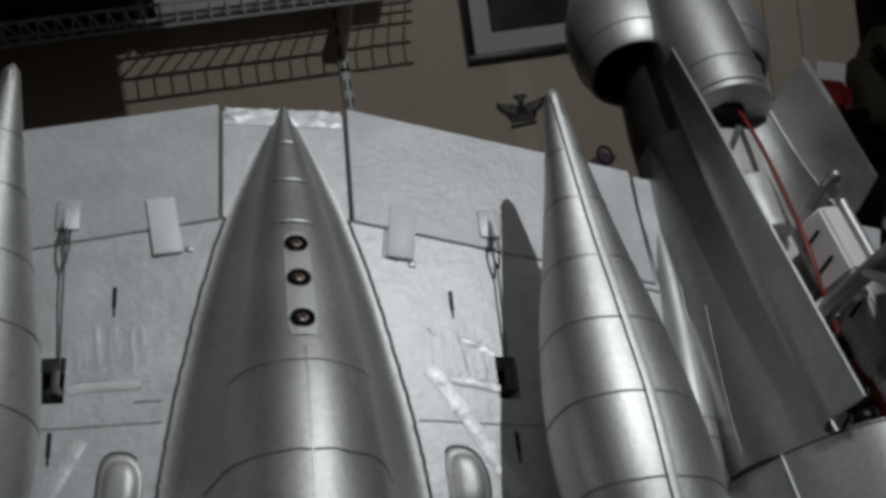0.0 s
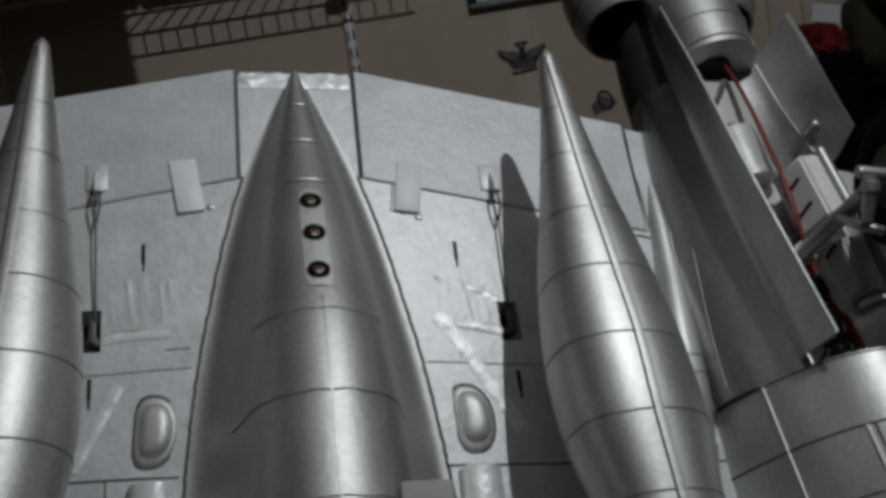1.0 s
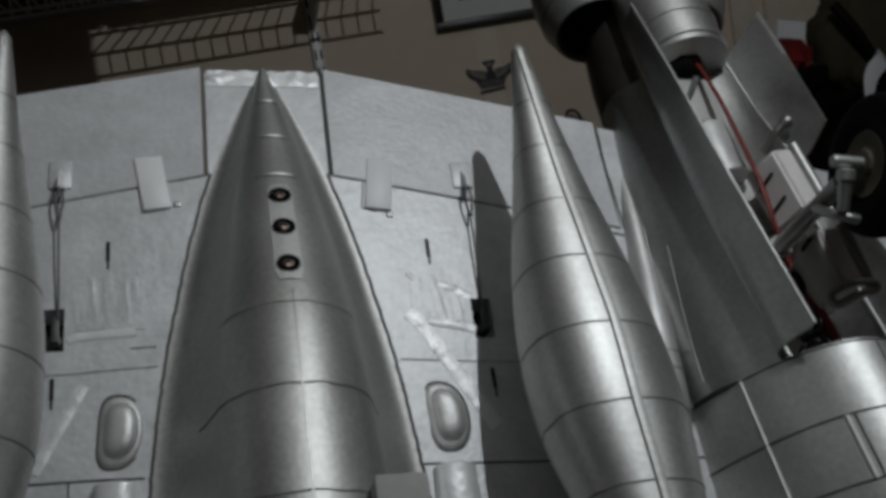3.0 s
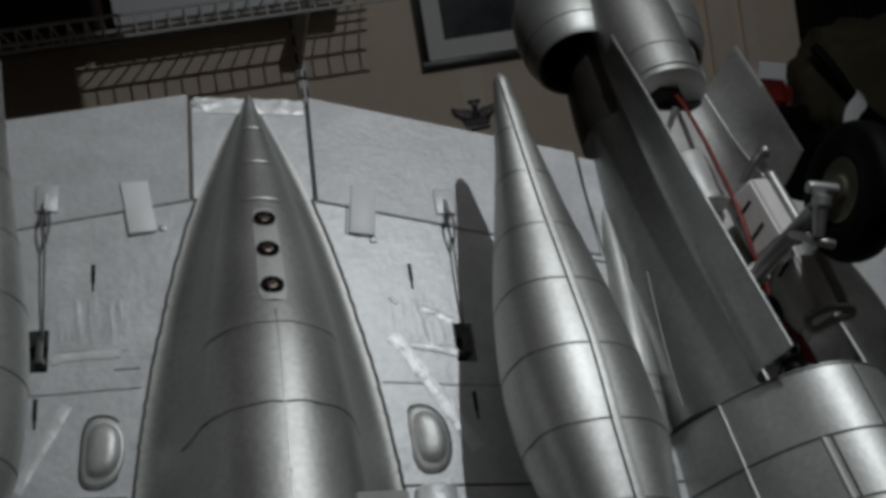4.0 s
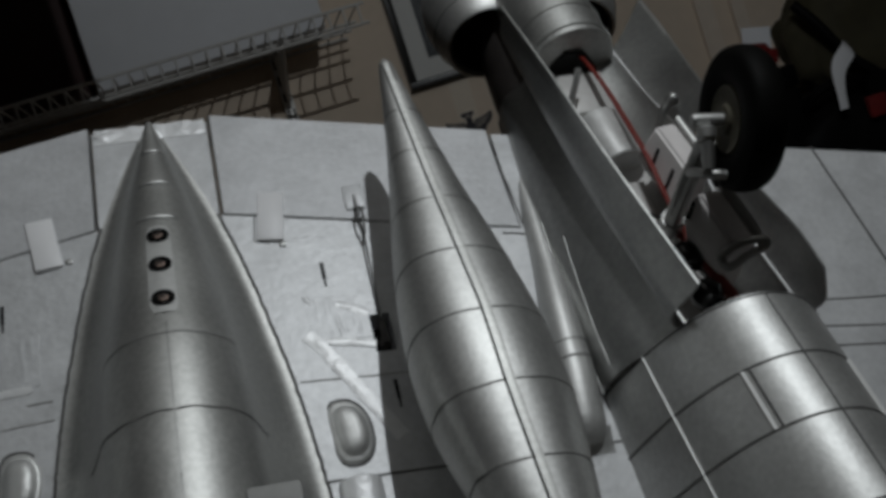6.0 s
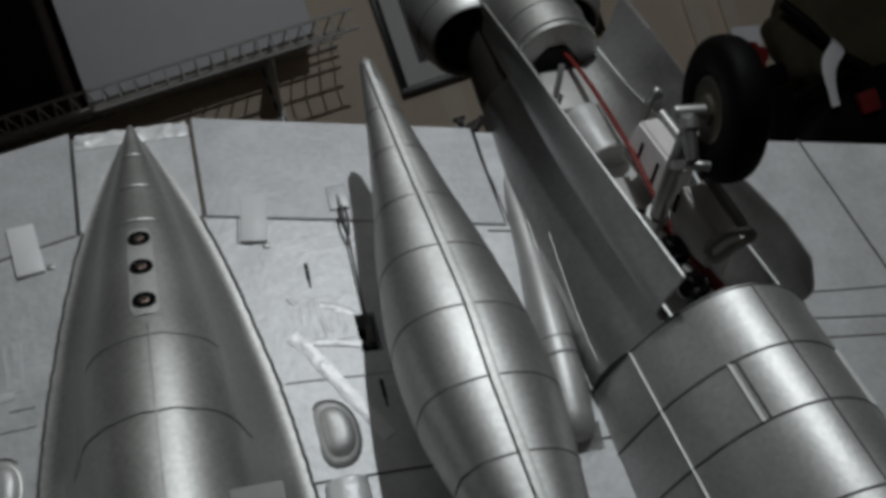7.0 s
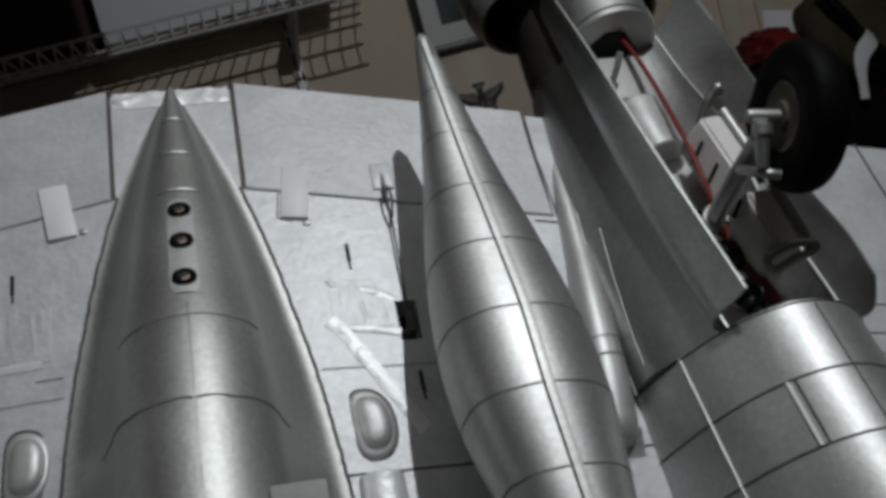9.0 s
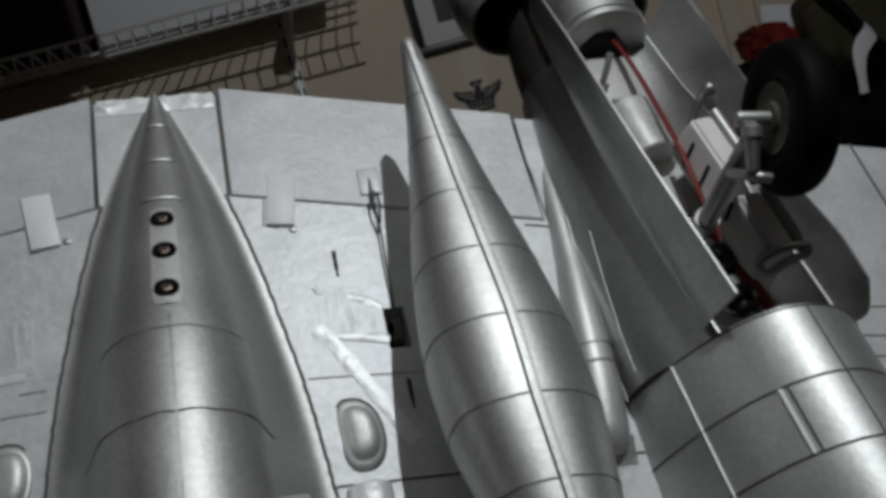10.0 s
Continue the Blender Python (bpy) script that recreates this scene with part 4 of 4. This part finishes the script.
    add_lathe(b, [(0, 0.004), (0.001, 0.024), (0.006, 0.0255), (0.056, 0.0275), (0.057, 0.0295), (0.064, 0.0300), (0.066, 0.0285), (0.066, 0.004)], (0.473, 0.262, 0.030), (0.18, -1, -0.08), 32)
    part("retract_motor", b, M_MOTOR, n, "grey plastic retract housing")
    b = bmesh.new()
    add_box(b, 0.462, 0.500, 0.10, 0.17, 0.0145, 0.034, 0.003)
    part("foam_block", b, M_BAY, n, "white foam block in the bay")
    # mounting plates beside the leg
    for A, B, wid in ((Vector((0.503, 0.188, 0.098)), Vector((0.517, 0.116, 0.100)), 0.024), (Vector((0.4925, 0.066, 0.142)), Vector((0.5170, 0.016, 0.120)), 0.026)):
        d = Vector((-0.013, -0.004, -0.042)) if wid < 0.025 else Vector((-0.010, -0.004, -0.027))
        C, D = B + Vector((wid, 0.005, -0.003)), A + Vector((wid, 0.005, -0.003))
        low = [A + d, B + d, Vector((C.x, C.y, 0.0146)), Vector((D.x, D.y, 0.0146))]
        b = bmesh.new()
        add_rings(b, [low, [A, B, C, D]], True, True)
        bmesh.ops.bevel(b, geom=list(b.edges), offset=0.003, segments=3, affect="EDGES")
        m = part("mount_plate", b, M_PLATE, n, "white gear mounting plate", angle=50)
        ov = (B - A).normalized() * 0.006
        part("mount_rail", tube([D + Vector((0.007, 0, -0.004)) - ov, C + Vector((0.007, 0, -0.004)) + ov], 0.0058, 14), M_METAL, m, "shiny metal rail")
        for k in ((0.35, 0.75) if wid < 0.025 else (0.12,)):
            p, q = A.lerp(B, k) + d * 0.85, A.lerp(B, k - 0.08) + d * 0.3
            part("slot", tube([p + Vector((-0.0006, 0, 0.0004)), q + Vector((-0.0006, 0, 0.0004))], 0.0018, 8), M_HOLE, m)
    # pin and knob
    part("pin", tube([(0.452, 0.284, 0.038), (0.4575, 0.295, 0.056), (0.463, 0.308, 0.066)], 0.0036, 10), M_METAL, n, "small metal pin")
    b = tube(spline([(0.528, 0.222, 0.045), (0.533, 0.230, 0.062), (0.541, 0.238, 0.071), (0.5485, 0.2425, 0.0745), (0.552, 0.244, 0.0755)], 4), [0.005] * 9 + [0.006, 0.0072, 0.0078, 0.0078, 0.0074, 0.0062, 0.005, 0.003], 14)
    part("knob", b, M_STRUT, n, "rounded metal knob")
    # wires
    for k, (pts, mat) in enumerate((([(0.478, 0.365, 0.036), (0.4842, 0.335, 0.045), (0.4883, 0.288, 0.055), (0.4918, 0.236, 0.062), (0.4930, 0.180, 0.072), (0.4945, 0.142, 0.073), (0.4985, 0.110, 0.068), (0.512, 0.06, 0.054), (0.527, 0.0, 0.05), (0.53, -0.045, 0.045)], M_RED),
                                   ([(0.482, 0.365, 0.034), (0.4875, 0.33, 0.043), (0.4915, 0.284, 0.053), (0.4950, 0.232, 0.060), (0.4960, 0.176, 0.070), (0.4975, 0.138, 0.071), (0.5035, 0.10, 0.062), (0.522, 0.04, 0.048), (0.534, -0.01, 0.052), (0.54, -0.045, 0.05)], M_RED),
                                   ([(0.478, 0.13, 0.04), (0.49, 0.105, 0.056), (0.505, 0.12, 0.06), (0.512, 0.15, 0.05)], M_BLACK),
                                   ([(0.505, 0.06, 0.03), (0.51, 0.03, 0.06), (0.505, 0.0, 0.055), (0.49, -0.03, 0.03)], M_BLACK))):
        part("wire", tube(spline(pts, 6), 0.0022 if mat is M_RED else 0.0018, 8), mat, n, "red wire" if mat is M_RED else "black wire")
    part("thick_wire", tube(spline([(0.494, 0.098, 0.052), (0.500, 0.066, 0.066), (0.511, 0.03, 0.068), (0.524, -0.005, 0.066), (0.534, -0.045, 0.060)], 6), [0.0036] * 12 + [0.0056] * 13, 10), M_RED, n, "thick red wire")
    b = bmesh.new()
    for x, y, z, r in ((0.494, 0.046, 0.066, 0.017), (0.499, 0.002, 0.066, 0.016), (0.506, -0.020, 0.064, 0.014)):
        add_lathe(b, [(-r * math.cos(math.pi * k / 10), max(r * math.sin(math.pi * k / 10), 0.0004)) for k in range(11)], (x, y, z), (0.2, 0.5, 0.8), 20)
    part("connector", b, M_SHINY_BLACK, n, "shiny black cable connectors")
    return n


nac_ob = engine_nacelle()


def bay_door(bot, top, bulge, nm, label, side, tip=0.0):
    """A curved gear door between two edge curves."""
    B, T = spline(bot, 12), spline(top, 12)
    rows = []
    for k in range(len(B)):
        row = []
        for j in range(11):
            t = j / 10
            p = B[k].lerp(T[k], t)
            near = max(0.0, 1 - (len(B) - 1 - k) / 6)
            row.append(p + Vector((side * bulge * 6.75 * t * (1 - t) ** 2, -tip * near * near * math.sin(math.pi * t ** 1.3), 0)))
        rows.append(row)
    b = bmesh.new()
    add_sheet(b, rows, 0.0022, (-side, 0, 0.1))
    return part(nm, b, M_SILVER_DOOR, nac_ob, label, angle=60)


bay_door([nsurf(y, 180 - q_at(0.0965 - 0.055 * (y + 0.0485) / 0.45)) + Vector((0.0065, 0, 0)) for y in (0.366, 0.26, 0.13, -0.048)],
         [(0.389, 0.378, 0.102), (0.404, 0.27, 0.119), (0.424, 0.13, 0.135), (0.4530, -0.036, 0.150)], 0.014, "bay_door", "open curved silver bay door", -1)
bay_door([(0.530, 0.369, 0.022), (0.538, 0.30, 0.038), (0.547, 0.24, 0.052), (0.555, 0.195, 0.062)],
         [(0.575, 0.418, 0.054), (0.575, 0.35, 0.072), (0.573, 0.28, 0.090), (0.572, 0.220, 0.106)], 0.003, "bay_door", "open curved silver bay door", 1)
bay_door([(0.562, 0.135, 0.050), (0.568, 0.08, 0.060), (0.573, 0.02, 0.072), (0.578, -0.047, 0.085)],
         [(0.583, 0.120, 0.085), (0.583, 0.07, 0.106), (0.584, 0.02, 0.124), (0.583, -0.030, 0.136)], 0.006, "bay_door", "open curved silver bay door", 1, 0.010)


def bay_lining():
    """Inner side of the bay up to the doors' lower edges."""
    top = spline([(0.529, 0.385, 0.020), (0.538, 0.30, 0.037), (0.547, 0.24, 0.051), (0.5555, 0.19, 0.062), (0.561, 0.135, 0.049), (0.567, 0.08, 0.059), (0.572, 0.02, 0.071), (0.577, -0.047, 0.084)], 6)
    b = bmesh.new()
    add_sheet(b, [[Vector((p.x - 0.034 * (1 - t) ** 1.5, p.y, 0.0145 + (p.z - 0.0145) * t)) for t in (0.0, 0.25, 0.5, 0.75, 1.0)] for p in top], 0.002, (1, 0, 0))
    o = part("bay_lining", b, M_SILVER_DOOR, nac_ob, "grey inner side of the wheel bay", angle=60)
    # Thin white rod along the lining's top edge.
    part("rim", tube([p + Vector((-0.001, 0, 0.0005)) for p in top], 0.0015, 8), M_PAD, o, "bright rim along the lining's top edge")


bay_lining()


def tail_boom():
    bm = bmesh.new()
    ax = Vector((-0.073, 1, -0.05)).normalized()
    base = Vector((0.4755, 0.352, 0.028))
    prof = [(0, 0.046), (0.001, 0.0505), (0.05, 0.0515), (0.12, 0.050), (0.27, 0.042)]
    add_lathe(bm, prof, base, ax, 48)
    t = part("tail_boom", bm, M_FAIR, plane, "silver round tail boom behind the bay")
    for s, w in ((0.012, 0.004), (0.045, 0.003)):
        b = bmesh.new()
        K = 48
        u, v = frame_of(ax)
        rings = []
        for ds, dr in ((-w, 0.0), (-w * 0.6, 0.0014), (w * 0.6, 0.0014), (w, 0.0)):
            rings.append([base + ax * (s + ds) + (u * math.cos(2 * math.pi * k / K) + v * math.sin(2 * math.pi * k / K)) * (0.0512 + dr) for k in range(K)])
        add_rings(b, rings, True, False)
        part("band", b, M_FAIR, t)
    # Flat near-black plate on the closed end, in place of a shaded hole.
    b = bmesh.new()
    add_prism(b, [(-0.036, -0.032), (0.034, -0.034), (0.028, -0.004), (0.010, 0.020), (-0.012, 0.020), (-0.033, -0.004)], 0.0, 0.003)
    b.transform(Matrix.Translation(base - ax * 0.0005) @ Matrix(((1, 0, 0, 0), (0, 0, -1, 0), (0, 1, 0, 0), (0, 0, 0, 1))))
    part("boom_hole_plate", b, M_HOLE, t, "near-black plate standing in for the opening in the boom's end", smooth=False)
    # Underside of the silver boom, its shade put into the colour.
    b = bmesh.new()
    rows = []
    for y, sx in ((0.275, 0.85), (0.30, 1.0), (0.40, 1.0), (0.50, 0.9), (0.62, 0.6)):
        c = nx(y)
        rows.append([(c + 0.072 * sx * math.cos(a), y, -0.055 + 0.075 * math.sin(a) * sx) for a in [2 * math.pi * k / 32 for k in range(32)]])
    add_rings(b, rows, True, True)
    part("lower_boom", b, M_BOOM, t, "boom underside, its shade coloured near-black")
    for cx in (0.410, 0.517):
        b = bmesh.new()
        c = Vector((cx + 0.003, 0.507, -0.040))
        d = Vector((0.0, 0.98, -0.12)).normalized()
        add_lathe(b, [(0.03, 0.002), (0.03, 0.044), (-0.045, 0.0475), (-0.050, 0.0500), (-0.050, 0.0525), (-0.045, 0.0565), (-0.02, 0.0645), (0.01, 0.0685), (0.04, 0.067), (0.08, 0.056), (0.11, 0.037), (0.13, 0.01)], c, d, 48)
        p = part("engine_pod", b, M_SILVER, t, "round silver engine pod", angle=50)
        b = bmesh.new()
        add_lathe(b, [(0.025, 0.002), (0.025, 0.0435), (-0.0435, 0.0468), (-0.0437, 0.0452), (0.022, 0.0415), (0.0215, 0.002)], c, d, 40)
        part("intake", b, M_HOLE, p, "black intake")
        b = bmesh.new()
        u, v = frame_of(d)
        add_rings(b, [[c + d * s + (u * math.cos(2 * math.pi * k / 48) + v * math.sin(2 * math.pi * k / 48)) * r for k in range(48)] for s, r in ((-0.0245, 0.0622), (-0.0243, 0.0637), (-0.0230, 0.0641), (-0.0228, 0.0628))], True, False)
        part("ring_line", b, M_LINE, p)


tail_boom()


def root_tube():
    """Tapered half-round fairing between tank and nacelle."""
    bm = bmesh.new()
    pts = [(0.3630, -0.0930, -0.008), (0.3640, -0.0780, 0.000), (0.3680, -0.03, 0.004), (0.3745, 0.05, 0.001), (0.3800, 0.11, -0.005), (0.3840, 0.18, -0.011), (0.388, 0.27, -0.022)]
    rs = [0.0150, 0.0205, 0.0205, 0.0175, 0.0145, 0.012, 0.007]
    sp = spline(pts, 6)
    rr = [rs[min(int(i / 6), 5)] + (rs[min(int(i / 6) + 1, 6)] - rs[min(int(i / 6), 5)]) * (i % 6) / 6 for i in range(len(sp))]
    add_tube(bm, sp, rr, 24)
    t = part("root_tube", bm, M_SCREW_PLATE, plane, "slender pale silver fairing along the nacelle")
    for y in (-0.016, 0.003):
        b = bmesh.new()
        c = min(sp, key=lambda p: abs(p.y - y))
        r = rr[sp.index(c)]
        c = Vector((c.x, y, c.z))
        add_rings(b, [[c + Vector((math.cos(a) * (r + dr), dy, math.sin(a) * (r + dr))) for a in [2 * math.pi * k / 24 for k in range(24)]] for dy, dr in ((-0.001, -0.001), (-0.001, 0.0009), (0.001, 0.0009), (0.001, -0.001))], True, False)
        part("ring_line", b, M_SOFT_LINE, t)
    b = bmesh.new()
    rows = []
    for k in range(15):
        x = 0.3400 + 0.047 * k / 14
        rows.append([Vector((x, -0.084 - 0.024 * j / 6 + 0.0016 * noise.noise(Vector((x * 160, 2, 5))), zs(x) + 0.0005 + (0.0245 * (1 - j / 6) ** 1.3) * (0.75 + 0.45 * noise.noise(Vector((x * 130, j * 0.8, 9)))) * math.sin(math.pi * (k + 1) / 16) ** 0.5)) for j in range(7)])
    add_sheet(b, rows, -0.002, (0, 0, 1))
    part("filler", b, M_SCREW_PLATE, t, "rough grey filler at the fairing's end", angle=60)


root_tube()


def landing_gear():
    ax = Vector((-0.996, 0.070, 0.040)).normalized()
    c0 = Vector((0.516, 0.080, 0.2265))
    c = Vector((0.518, 0.0816, 0.2233))

    def g(x, y, z):
        return c + (Vector((x, y, z)) - c0)
    b = tube([(0.496, 0.092, 0.020), (0.492, 0.086, 0.068), g(0.484, 0.076, 0.150), g(0.482, 0.070, 0.215)], [0.0095, 0.0095, 0.0085, 0.0085], 16)
    leg = part("gear_leg", b, M_STRUT, plane, "grey metal landing gear leg")
    b = tube([c + ax * 0.047, c + ax * 0.046, c + ax * 0.044, c + ax * 0.012, c], [0.0048, 0.0056, 0.0060, 0.0060, 0.006], 16)
    part("axle", b, M_METAL, leg, "shiny metal axle")
    top, foot = Vector((0.4801, 0.0692, 0.2240)), Vector((0.4770, 0.0425, 0.2076))
    b = tube([top, top.lerp(foot, 0.3), foot], [0.0070, 0.0064, 0.0054], 16)
    link = part("link", b, M_STRUT, leg, "light grey metal link")
    d = (foot - top).normalized()
    b = tube([top - d * 0.0065, top - d * 0.005, top + d * 0.003, top + d * 0.005], [0.0065, 0.0086, 0.0086, 0.0070], 16)
    part("link_cap", b, M_METAL, link)
    b = tube(spline([(0.4905, 0.0350, 0.2060), (0.4800, 0.0385, 0.2055), (0.4720, 0.0500, 0.1950), (0.4800, 0.0700, 0.1700), (0.4850, 0.0775, 0.1580)], 5), 0.0046, 12)
    part("cross_arm", b, M_STRUT, leg)
    b = tube([(0.4935, 0.0880, 0.060), (0.4915, 0.0855, 0.078)], 0.0120, 18)
    part("collar", b, M_STRUT, leg)
    ring = [(0.5030, 0.0068, 0.1114), (0.5057, 0.0130, 0.1160), (0.5252, 0.0176, 0.1237), (0.5439, 0.0148, 0.1263), (0.5443, 0.0097, 0.1231), (0.5264, 0.0064, 0.1167), (0.5093, 0.0013, 0.1094), (0.5030, 0.0068, 0.1114)]
    part("gear_latch", tube(spline(ring, 5), 0.0040, 10), M_STRUT, leg, "bent metal loop latch")
    # wheel
    b = bmesh.new()
    R, W = 0.0655, 0.0165
    prof = []
    for k in range(25):
        a = math.pi * k / 24
        prof.append((-W * math.cos(a), 0.049 + (R - 0.049) * abs(math.sin(a)) ** 0.55))
    prof = [(-W * 0.75, 0.0312), (-W, 0.035)] + prof[0:] + [(W, 0.035), (W * 0.75, 0.0312)]
    add_lathe(b, prof, c, ax, 64)
    wheel = part("wheel", b, M_RUBBER, plane, "black rubber tyre on a grey hub", angle=50)
    b = bmesh.new()
    add_lathe(b, [(-0.0118, 0.01), (-0.0118, 0.0308), (0.0140, 0.0308), (0.0155, 0.0300), (0.0150, 0.0280), (0.0142, 0.024), (0.0148, 0.014), (0.0175, 0.012), (0.0182, 0.009), (0.0183, 0.001)], c, ax, 48)
    part("hub", b, M_RIM, wheel, "grey plastic wheel hub", angle=30)


landing_gear()
